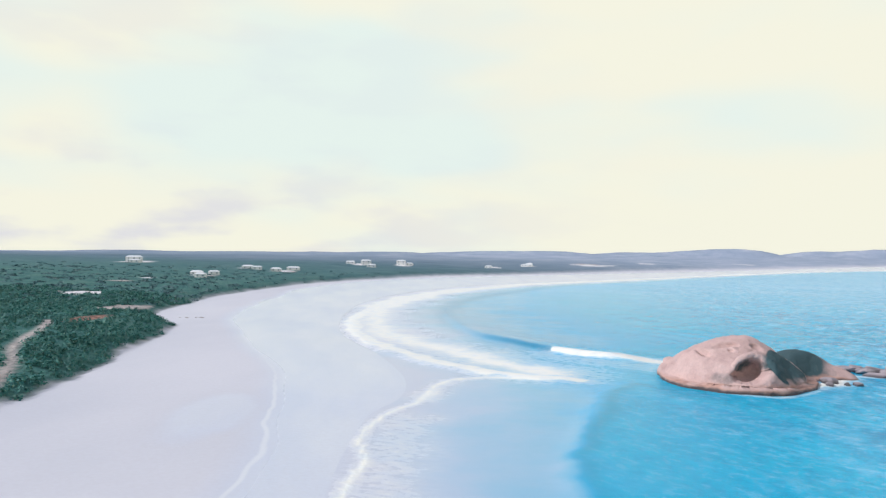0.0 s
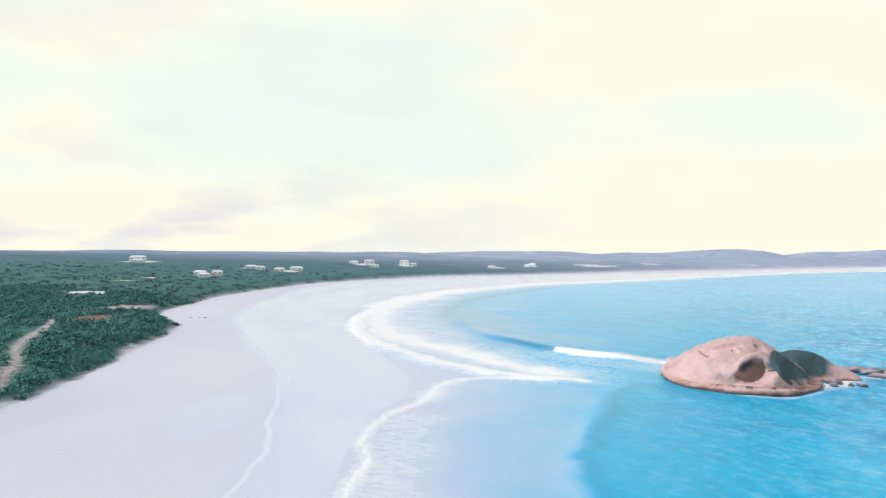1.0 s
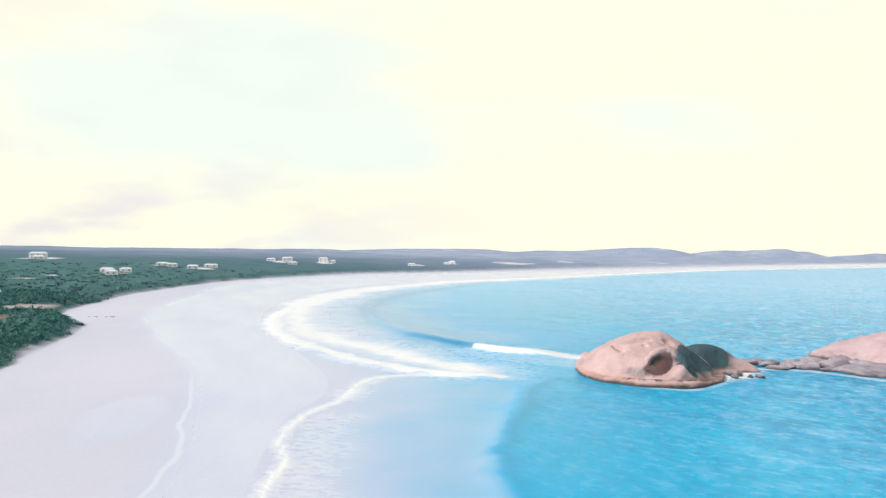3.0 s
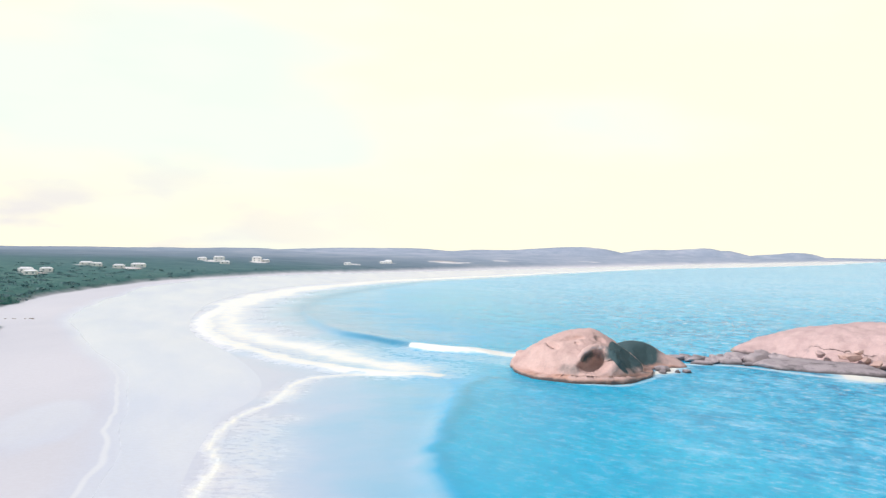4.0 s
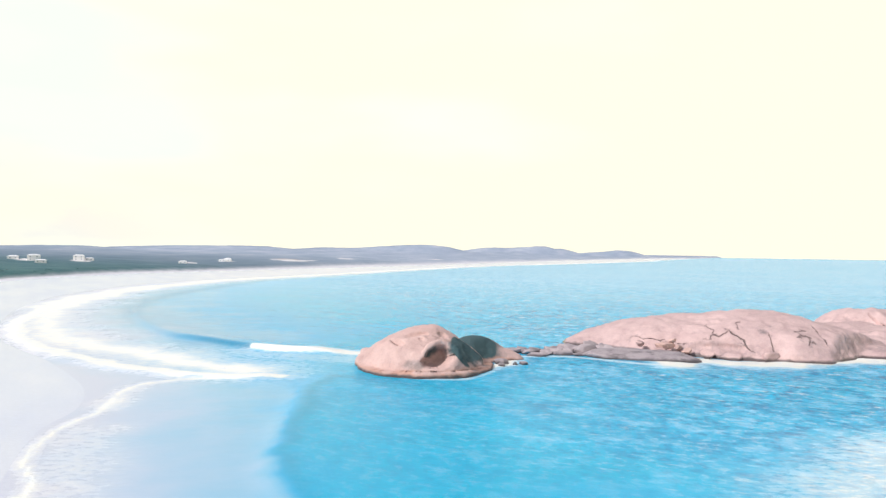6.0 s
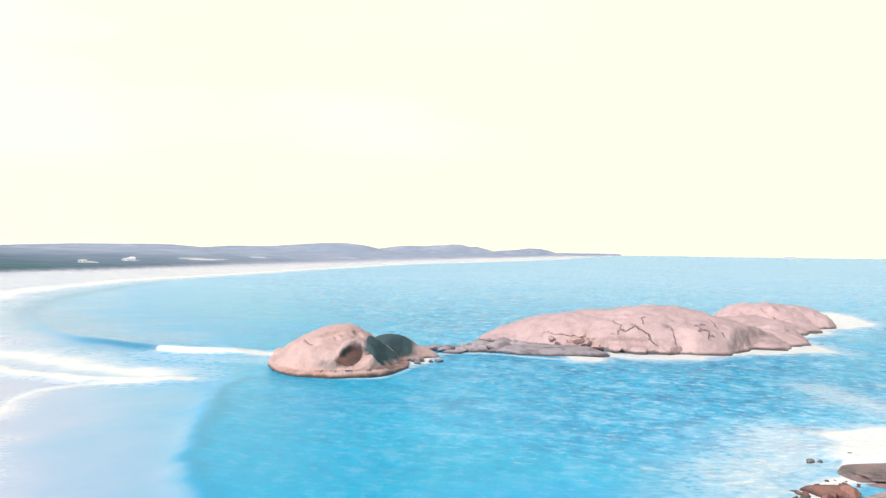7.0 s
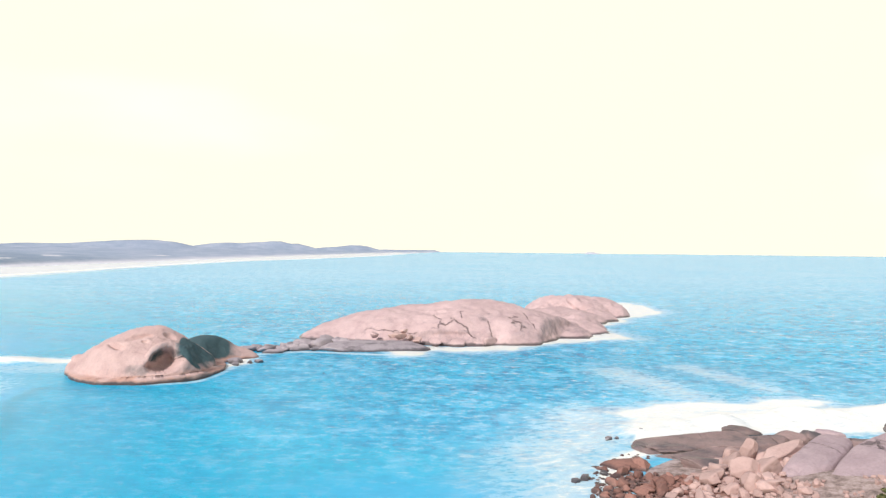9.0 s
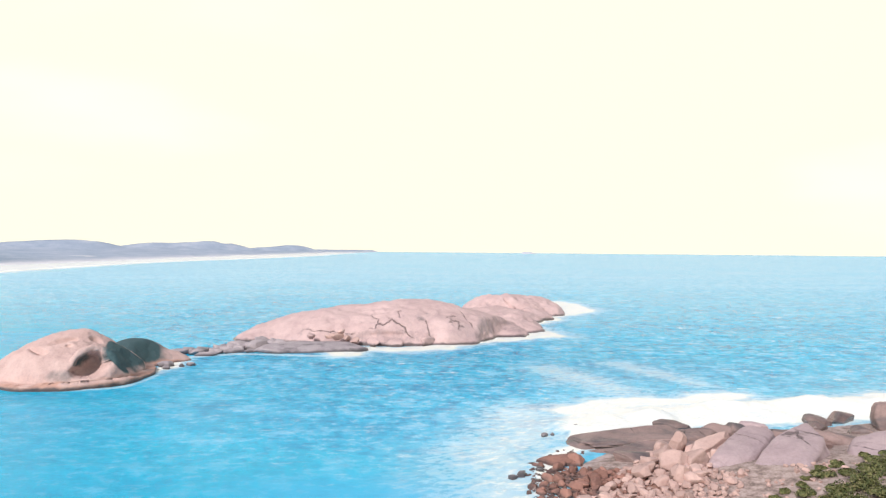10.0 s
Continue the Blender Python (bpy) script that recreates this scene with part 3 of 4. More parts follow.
# the crossed cracks on the flank, the split round the shoulder block, and finer joints
ISLE_JOINTS = [isle_joint(*q) for q in (
    (-5.0, -2.0, 4.8, 0.35, 0.1, -0.9, 4.6, 0.28), (-5.0, -1.0, 5.6, 0.8, 0.1, 0.6, 3.4, 0.22), (0.3, 0.0, 6.6, 0.85, 0.1, -0.5, 2.8, 0.2),
    (8.5, -5.0, 4.4, 1.0, 0.1, 0.05, 3.4, 0.22), (1.8, -4.0, 3.8, 0.72, 0.1, 0.68, 5.0, 0.4), (14.5, -2.0, 6.2, 0.55, -0.2, 0.8, 4.5, 0.3), (-18.0, -3.0, 3.0, 0.08, 0.2, 1.0, 8.0, 0.16), (20.0, 3.0, 5.2, 0.8, 0.1, 0.6, 5.0, 0.2))]
GRANITE_ISLAND = granite_paint("pale_granite", (0.60, 0.44, 0.43), (0.46, 0.325, 0.325), (0.11, 0.10, 0.11), 0.62, (1, 1, 0.4), marked=True, joints=ISLE_JOINTS)
GRANITE_LOW = granite_paint("grey_granite", (0.45, 0.39, 0.415), (0.31, 0.265, 0.285), (0.06, 0.055, 0.06), 0.52)


def star(n):
    """Directions and quads of a ball of squares (a cube blown up to a sphere)."""
    u = np.tan(np.linspace(-np.pi / 4, np.pi / 4, n + 1))
    dirs, quads, base = [], [], 0
    i = np.arange((n + 1) ** 2).reshape(n + 1, n + 1)
    q = np.stack([i[:-1, :-1], i[:-1, 1:], i[1:, 1:], i[1:, :-1]], -1).reshape(-1, 4)
    p, r = np.meshgrid(u, u)
    one = np.ones_like(p)
    for side in ((p, r, one), (r, p, -one), (one, p, r), (-one, r, p), (r, one, p), (p, -one, r)):
        dirs.append(np.stack([k.ravel() for k in side], 1))
        quads.append(q + base)
        base += (n + 1) ** 2
    dirs = np.vstack(dirs)
    dirs /= np.linalg.norm(dirs, axis=1)[:, None]
    quads = np.vstack(quads)
    key = np.round(dirs * 1e5).astype(np.int64)
    _, first, back_to = np.unique(key, axis=0, return_index=True, return_inverse=True)
    return dirs[first], back_to.ravel()[quads]


def ball(p, c, r, turn=0.0, square=2.0):
    """Distance-like value of an ellipsoid, negative inside, about in metres."""
    q = p - np.array(c, float)
    if turn:
        ca, sa = math.cos(radians(turn)), math.sin(radians(turn))
        q = np.stack([q[:, 0] * ca + q[:, 1] * sa, -q[:, 0] * sa + q[:, 1] * ca, q[:, 2]], 1)
    k = np.linalg.norm(q / np.array(r, float), axis=1) if square == 2 else (np.abs(q / np.array(r, float)) ** square).sum(1) ** (1 / square)
    return (k - 1) * min(r)


def join(a0, b0, k):
    h = np.clip(0.5 + 0.5 * (b0 - a0) / k, 0, 1)
    return b0 * (1 - h) + a0 * h - k * h * (1 - h)


def carve(a0, b0, k):
    return -join(-a0, b0, k)


BLOCK = np.random.RandomState(3).rand(33, 33, 33) * 2 - 1
BLOCK[32], BLOCK[:, 32], BLOCK[:, :, 32] = BLOCK[0], BLOCK[:, 0], BLOCK[:, :, 0]


def fractal(p, size, octaves=4):
    """Smooth noise in space, about -1 to 1."""
    total, amp = np.zeros(len(p)), 1.0
    for k in range(octaves):
        q = p / size * 2 ** k + 11.7 * k
        i = np.floor(q).astype(int)
        f = q - i
        f = f * f * (3 - 2 * f)
        i = i % 32
        x, y, z = i[:, 0], i[:, 1], i[:, 2]
        fx, fy, fz = f[:, 0], f[:, 1], f[:, 2]
        c00 = BLOCK[x, y, z] * (1 - fx) + BLOCK[x + 1, y, z] * fx
        c10 = BLOCK[x, y + 1, z] * (1 - fx) + BLOCK[x + 1, y + 1, z] * fx
        c01 = BLOCK[x, y, z + 1] * (1 - fx) + BLOCK[x + 1, y, z + 1] * fx
        c11 = BLOCK[x, y + 1, z + 1] * (1 - fx) + BLOCK[x + 1, y + 1, z + 1] * fx
        total += amp * ((c00 * (1 - fy) + c10 * fy) * (1 - fz) + (c01 * (1 - fy) + c11 * fy) * fz)
        amp *= 0.5
    return total


def surface(shape, centre, reach, n, steps=30):
    """The outermost skin of a shape round a centre."""
    dirs, quads = star(n)
    ray = dirs * np.array(reach, float)
    c = np.array(centre, float)
    hi = np.ones(len(ray))
    done = np.zeros(len(ray), bool)
    lo = np.zeros(len(ray))
    for k in np.linspace(1, 0, steps)[1:]:
        inside = shape(c + ray * k) < 0
        fresh = inside & ~done
        lo = np.where(fresh, k, lo)
        done |= inside
        hi = np.where(done, hi, k)
    for _ in range(14):
        m = (lo + hi) / 2
        inside = shape(c + ray * m[:, None]) < 0
        lo, hi = np.where(inside, m, lo), np.where(inside, hi, m)
    return c + ray * lo[:, None], quads


def roughen(co, quads, *layers):
    """Push corners out and in along their normals by noise: (size, depth)."""
    a0 = co[quads[:, 2]] - co[quads[:, 0]]
    b0 = co[quads[:, 3]] - co[quads[:, 1]]
    fn = np.cross(a0, b0)
    nv = np.zeros_like(co)
    for k in range(4):
        np.add.at(nv, quads[:, k], fn)
    nv /= np.linalg.norm(nv, axis=1)[:, None] + 1e-9
    for size, depth in layers:
        co = co + nv * (fractal(co, size) * depth)[:, None]
    return co


def in_frame(co, origin, azimuth):
    """From (across, away, up) at a spot to the plan; away points along the azimuth."""
    a1 = radians(azimuth)
    u, v = np.array((math.cos(a1), -math.sin(a1))), np.array((math.sin(a1), math.cos(a1)))
    return np.column_stack([origin[0] + co[:, 0] * u[0] + co[:, 1] * v[0], origin[1] + co[:, 0] * u[1] + co[:, 1] * v[1], co[:, 2]])


def rock_thing(name, parts, material, label):
    """A rock of several masses, each a part of its own."""
    root = tagged(new(name), label, "rock")
    for part_name, co, quads in parts:
        new(part_name, solid(part_name, co, quads, material)).parent = root
    return root


CAVE = (2.5, -12.0, 3.5), (2.95, 4.2, 2.45)
SCOOP = (16.0, -8.8, 7.5), (10.0, 10.0, 7.4)
SCOOP_LOW = (15.2, -12.2, 6.5), (9.4, 10.0, 6.7)          # the hollowed flank beside the cave
# spot left of the cave where an undercut's shade is painted
UNDERCUT_SHADE = (-2.6, -12.6, 2.0), (2.4, 2.6, 1.2)
TAIL_SCOOP = (18.0, 1.0, 6.0), (8.5, 8.5, 6.5)
BROW = spline([(-0.4, -11.2, 4.3), (0.3, -10.9, 5.2), (1.4, -10.4, 6.0), (2.8, -10.0, 6.3), (4.3, -9.9, 5.9), (5.5, -10.4, 5.0), (5.9, -11.4, 3.6), (5.4, -12.6, 2.2), (4.6, -13.3, 1.2)], 3)


def cord(p, line, radii):
    """Distance to a rope along a line, thinner or thicker along its way."""
    best = np.full(len(p), 1e3)
    close = ((p > line.min(0) - 3) & (p < line.max(0) + 3)).all(1)
    q = p[close]
    if len(q):
        r = np.interp(np.linspace(0, 1, len(line)), np.linspace(0, 1, len(radii)), radii)
        best[close] = (np.linalg.norm(q[:, None] - line[None], axis=2) - r).min(1)
    return best


def skull_shape(p):
    d = ball(p, (-0.8, -0.3, -1.5), (14.2, 14.4, 9.8), 0, 1.8)
    d = join(d, ball(p, (1.6, 0.0, 3.1), (5.0, 5.0, 5.3)), 2.0)
    d = join(d, ball(p, (-2.8, 0.0, 2.6), (4.6, 5.0, 5.2)), 1.5)
    d = join(d, ball(p, (3.5, -8.5, 1.0), (5.6, 5.8, 4.6)), 1.6)
    d = join(d, ball(p, (-14.0, -0.8, 0.6), (1.5, 2.4, 1.8)), 0.3)
    d = join(d, ball(p, (-13.0, 0.8, 2.4), (1.3, 1.8, 1.1)), 0.25)
    d = carve(carve(d, ball(p, *SCOOP), 0.5), ball(p, *SCOOP_LOW), 0.5)
    d = join(d, cord(p, BROW, (0.4, 0.7, 0.75, 0.85, 1.25, 1.25, 0.6)), 0.35)
    turn = np.arctan2(p[:, 1] + 0.9, p[:, 0] + 0.3)
    rim = (np.hypot((p[:, 0] + 0.3) / 14.7, (p[:, 1] + 0.9) / 15.7) - 1 - 0.012 * np.sin(5 * turn + 1) - 0.008 * np.sin(11 * turn)) * 14.7
    d = join(d, -join(-rim, 0.85 + 0.12 * np.sin(4 * turn) - np.abs(p[:, 2]), 0.35), 0.25)
    d = carve(d, ball(p, *CAVE, 0, 1.8), 0.25)
    d = carve(d, ball(p, (1.2, -12.2, 2.6), (2.3, 3.4, 1.4)), 0.4)
    d = carve(d, ball(p, (-6.2, -6.6, 6.4), (0.9, 2.8, 1.6), 35), 0.2)
    d = carve(d, ball(p, (-2.6, -5.2, 7.6), (3.0, 1.2, 1.2), 10), 0.2)
    d = carve(d, ball(p, (-1.2, -7.2, 6.9), (0.6, 0.5, 0.5)), 0.15)
    d = carve(d, ball(p, (3.8, -4.4, 7.8), (1.7, 1.2, 1.2), -20), 0.2)
    return carve(d, ball(p, (-12.2, -3.6, 3.9), (0.9, 2.4, 1.0), 30), 0.25)


def skull_film_shade(p):
    """Where the rock is darkened: painted shade on the hollowed flank and in hollows, plus algae."""
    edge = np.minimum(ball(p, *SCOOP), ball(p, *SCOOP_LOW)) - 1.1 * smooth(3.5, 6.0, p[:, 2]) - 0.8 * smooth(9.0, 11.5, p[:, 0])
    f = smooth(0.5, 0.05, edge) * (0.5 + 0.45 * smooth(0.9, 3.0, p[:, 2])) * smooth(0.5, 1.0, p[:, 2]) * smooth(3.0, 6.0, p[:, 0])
    f = np.maximum(f, 0.4 * smooth(0.7, -0.6, ball(p, *UNDERCUT_SHADE)))
    # the shadow under the cave's overhang, painted into the colour
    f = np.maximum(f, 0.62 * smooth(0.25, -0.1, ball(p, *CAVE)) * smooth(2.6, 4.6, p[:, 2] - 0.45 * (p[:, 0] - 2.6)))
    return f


def tail_film_shade(p):
    # near side of the tail darkened: its shade put into the colour
    return 0.92 * smooth(21.5, 14.0, p[:, 0] + 0.3 * p[:, 2]) * smooth(0.4, 1.1, p[:, 2])


def skull_tail(p):
    d = ball(p, (11.0, 9.2, -1.3), (8.0, 7.4, 7.0))
    d = join(d, ball(p, (17.0, 11.2, -0.8), (6.2, 4.2, 3.4), -25), 1.6)
    return carve(d, ball(p, *TAIL_SCOOP), 1.4)


SKULL_AT, SKULL_AZ = (59.7, 144.1), 22.5
body = surface(skull_shape, (0.8, -2.0, 1.2), (22, 22, 16), 150, 44)
body = (roughen(*body, (7.0, 0.3), (2.6, 0.2), (0.9, 0.07)), body[1])
tail = surface(skull_tail, (12, 9.5, 0.5), (18, 14, 10), 60)
tail = (roughen(*tail, (5.0, 0.2), (1.4, 0.08)), tail[1])
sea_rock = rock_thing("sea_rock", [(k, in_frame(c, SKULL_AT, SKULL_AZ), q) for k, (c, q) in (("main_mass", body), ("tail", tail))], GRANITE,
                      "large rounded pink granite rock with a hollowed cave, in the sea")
for k, film in (("main_mass", skull_film_shade(body[0])), ("tail", tail_film_shade(tail[0]))):
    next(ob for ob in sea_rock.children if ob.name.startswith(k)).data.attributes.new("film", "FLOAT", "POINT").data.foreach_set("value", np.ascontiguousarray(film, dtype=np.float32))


# ---- kinds of granite on the point
GRANITE_SLAB = granite_paint("lilac_granite", (0.47, 0.36, 0.375), (0.36, 0.27, 0.285), (0.16, 0.12, 0.12), 0.58, (1, 1, 1), 0.6, fissures=8.0)
GRANITE_WET = granite_paint("wet_granite", (0.41, 0.285, 0.265), (0.23, 0.16, 0.15), (0.05, 0.065, 0.08), 0.50, (1, 0.4, 1), 2.4, wet=0.32, fissures=6.0)
GRANITE_PALE = granite_paint("sunlit_granite", (0.63, 0.445, 0.405), (0.48, 0.32, 0.29), (0.26, 0.18, 0.16), 0.62, (1, 1, 1), 0.5, varied=0.45)
GRANITE_RED = granite_paint("red_granite", (0.44, 0.235, 0.19), (0.28, 0.145, 0.12), (0.10, 0.07, 0.065), 0.58, (1, 1, 1), 0.45, varied=0.6, wet=0.7)


# ---- the long island and the rocks between
def crack(d, p, origin, normal, wide, centre, reach, deep=1.0):
    """A split along a plane, within a ball, only so deep."""
    nrm = np.array(normal, float) / np.linalg.norm(normal)
    wob = 0.6 * np.sin(p[:, 2] * 0.9 + p[:, 0] * 0.35) + 0.35 * np.sin(p[:, 1] * 0.8)
    gap = np.maximum(np.abs((p - np.array(origin, float)) @ nrm + wob) - wide, np.linalg.norm(p - np.array(centre, float), axis=1) - reach)
    return carve(d, np.maximum(gap, -d - deep), 0.2)


def island_main(p):
    d = ball(p, (-1.0, 13.0, -4.0), (43.0, 23.0, 13.8))
    d = join(d, ball(p, (7.0, 13.0, -3.0), (20.0, 17.0, 13.3)), 3.0)
    d = join(d, ball(p, (-31.0, 8.0, -2.5), (15.0, 11.0, 5.2), 12), 3.0)
    d = join(d, ball(p, (12.0, 4.0, 0.0), (9.0, 11.5, 8.2), 8), 1.0)
    d = join(d, ball(p, (20.0, 9.0, -0.5), (7.0, 9.0, 6.4), 15), 0.6)
    d = join(d, ball(p, (30.0, 19.0, -1.5), (9.0, 13.0, 5.0), 30), 1.0)
    d = -join(-d, -((p - np.array((22.0, 0.0, 4.0))) @ np.array((0.80, -0.45, 0.40)) - 0.6), 0.8)
    d = join(d, ball(p, (30.0, 19.0, -1.5), (9.0, 13.0, 4.6), 30), 0.8)
    d = carve(d, ball(p, (-4.0, -10.0, 2.6), (10.0, 4.0, 1.4), 4), 0.6)
    return d


def island_rear(p):
    d = ball(p, (44.0, 84.0, -3.0), (22.0, 15.0, 11.2), 8)
    d = join(d, ball(p, (57.0, 84.0, -1.5), (9.0, 10.0, 7.2)), 1.5)
    d = join(d, ball(p, (36.0, 60.0, -2.0), (17.0, 18.0, 6.6), 30), 1.5)
    d = join(d, ball(p, (49.0, 66.0, -1.0), (9.0, 8.0, 4.3), 20), 0.8)
    d = carve(d, ball(p, (61.0, 77.0, 5.5), (3.0, 5.0, 2.2)), 0.5)
    return crack(d, p, (44, 70, 4), (0.9, 0.3, 0.4), 0.4, (44, 68, 5), 9, 1.4)


def island_link(p):
    return ball(p, (34.0, 36.0, -2.0), (14.0, 20.0, 6.4), 20)


main = surface(island_main, (-2, 12, 1), (56, 36, 16), 150)
main = (roughen(*main, (11.0, 0.7), (5.0, 0.35), (2.2, 0.14)), main[1])
rear = surface(island_rear, (44, 76, 0.5), (36, 36, 14), 64)
rear = (roughen(*rear, (7.0, 0.8), (2.2, 0.3)), rear[1])
link = surface(island_link, (34, 36, 0), (24, 26, 12), 40)
link = (roughen(*link, (6.0, 0.9), (2.0, 0.35)), link[1])
island = rock_thing("rocky_island", [(k, in_frame(c, ISLE_AT, ISLE_AZ), q) for k, (c, q) in (("main_mass", main), ("far_mass", rear), ("saddle", link))], GRANITE_ISLAND,
           "long whaleback island of cracked pink granite")
side = main[0] @ np.array((0.80, -0.45, 0.40))
edge_at = np.array((22.0, 0.0, 4.0)) @ np.array((0.80, -0.45, 0.40)) + 0.6
# shade of the steep right flank and the low hollow, painted into the colour
film = 0.3 * smooth(-1.2, -0.3, side - edge_at) * smooth(0.8, 1.6, main[0][:, 2]) * smooth(9.5, 7.0, main[0][:, 2])
film = np.maximum(film, 0.3 * smooth(1.2, 0.2, ball(main[0], (-4.0, -10.0, 2.4), (11.0, 4.5, 1.5), 4)))
next(ob for ob in island.children if ob.name.startswith("main_mass")).data.attributes.new("film", "FLOAT", "POINT").data.foreach_set("value", np.ascontiguousarray(film, dtype=np.float32))


def boulder_mesh(seed, material, n=9, flat=0.8, cuts=13, cut_at=0.42, square=4.0, worn=0.012, splits=0):
    """A weathered block about 1 m in half-length: rounded, with worn flat sides."""
    rnd = np.random.RandomState(seed)
    nrm = rnd.normal(size=(cuts, 3))
    nrm /= np.linalg.norm(nrm, axis=1)[:, None]
    off = rnd.uniform(cut_at, 0.95, cuts)
    lines = [(rnd.uniform(-0.5, 0.5, 3), rnd.normal(size=3) * (1, 1, 0.3)) for _ in range(splits)]

    def shape(p):
        d = ball(p, (0, 0, 0), (1.0, 0.85, flat), 0, square)
        for k in range(cuts):
            d = -join(-d, -(p @ nrm[k] - off[k]), worn)
        for o, m in lines:
            d = carve(d, np.abs((p - o) @ (m / np.linalg.norm(m)) + 0.03 * np.sin(7 * p[:, 0] + 5 * p[:, 2])) - 0.026, 0.05)
        return d
    co, quads = surface(shape, (0, 0, 0), (1.3, 1.3, 1.3), n, 24)
    co = roughen(co, quads, (0.7, 0.05), (0.22, 0.02))
    return solid("boulder", co, quads, material)


LOW_ROCKS = [boulder_mesh(40 + k, GRANITE_LOW, 13, 0.8) for k in range(5)]


def put_rock(mesh, name, at, size, turn, label, group, tilt=(0, 0)):
    ob = new(name, mesh)
    ob.matrix_world = pose(*at, tilt[0], tilt[1], turn) @ Matrix.Diagonal((*size, 1))
    return tagged(ob, label, "rock", group)


# the low chain between the rock and the island: x, y, half-length, half-width, half-height, turn
for k, (x, y, a1, b1, c1, turn) in enumerate([
        (87.5, 155, 3.2, 2.0, 1.5, -20), (91.5, 151.5, 3.4, 2.2, 1.7, 10), (90.0, 147.5, 2.6, 1.6, 1.1, -30), (96.0, 151.5, 3.0, 2.2, 2.2, 25),
        (97.5, 147.0, 3.2, 2.0, 1.5, -12), (101.5, 151.5, 3.6, 2.5, 2.5, 5), (104.0, 147.5, 3.2, 2.6, 2.9, -20), (108.0, 151.5, 3.0, 2.6, 3.2, 30),
        (94.5, 156.0, 3.2, 1.8, 1.2, -15), (100.5, 145.0, 2.4, 1.5, 1.0, 0), (83.5, 152.0, 1.8, 1.2, 0.9, 15),
        (105.5, 150.0, 2.8, 2.2, 2.5, 40), (109.5, 147.5, 3.0, 2.4, 2.6, -10), (111.5, 151.0, 2.4, 2.0, 2.6, 60), (107.0, 145.3, 2.6, 1.8, 1.6, 15), (99.0, 149.5, 2.6, 2.0, 1.9, -40), (93.5, 149.5, 2.2, 1.8, 1.5, 70)]):
    put_rock(LOW_ROCKS[k % 5], "low_rock", (x, y, 0.1), (a1, b1, c1), turn, "low grey granite rock awash between larger rocks", "rocks in the sea gap", (4 * (k % 3 - 1), 5 * (k % 2)))
chain = random.Random(9)
for k in range(16):
    f = chain.random()
    put_rock(LOW_ROCKS[k % 5], "low_rock", (86 + 22 * f + chain.uniform(-1, 1), 153.5 - 3.5 * f + chain.uniform(-4, 4), 0.1 + 0.5 * f), (chain.uniform(1.2, 2.4), chain.uniform(0.9, 1.7), chain.uniform(0.9, 1.6) * (0.8 + 0.7 * f)),
             chain.uniform(0, 360), "low grey granite rock awash between larger rocks", "rocks in the sea gap", (chain.uniform(-18, 18), chain.uniform(-18, 18)))
for x, y, r in ((76.0, 140.4, 1.9), (75.0, 137.6, 1.2), (78.6, 138.2, 1.0), (80.4, 137.6, 1.2), (78.0, 142.0, 1.2)):
    put_rock(LOW_ROCKS[int(x) % 5], "sea_stone", (x, y, 0.1), (r, r * 0.7, r * 0.75), 40 * x, "small dark wet stone beside the large rock", "stones in the sea")
put_rock(boulder_mesh(61, GRANITE_LOW, 30, 0.5, 5, 0.8), "rock_shelf", (113.0, 140.5, -0.5), (15.5, 8.8, 4.0), -38, "flat grey rock shelf awash at the island's foot", "")
for k, (x, y, z, r) in enumerate([(122.5, 139.5, 2.4, 1.5), (124.2, 137.4, 2.0, 1.3), (121.2, 141.2, 2.4, 1.1), (125.6, 136.2, 1.4, 1.1), (123.6, 139.0, 3.6, 0.9),
                                  (129.0, 133.2, 0.8, 2.0), (133.5, 129.8, 0.5, 2.2), (141.0, 124.0, 0.6, 2.6), (118.5, 145.0, 2.4, 1.2)]):
    put_rock(boulder_mesh(70 + k % 4, GRANITE_PALE if k < 5 else GRANITE_ISLAND, 12, 0.8), "fallen_block", (x, y, z), (r * 1.2, r, r * 0.85), 50 * k, "fallen pink granite block at the island's foot", "fallen blocks", (10 * (k % 3), 12))


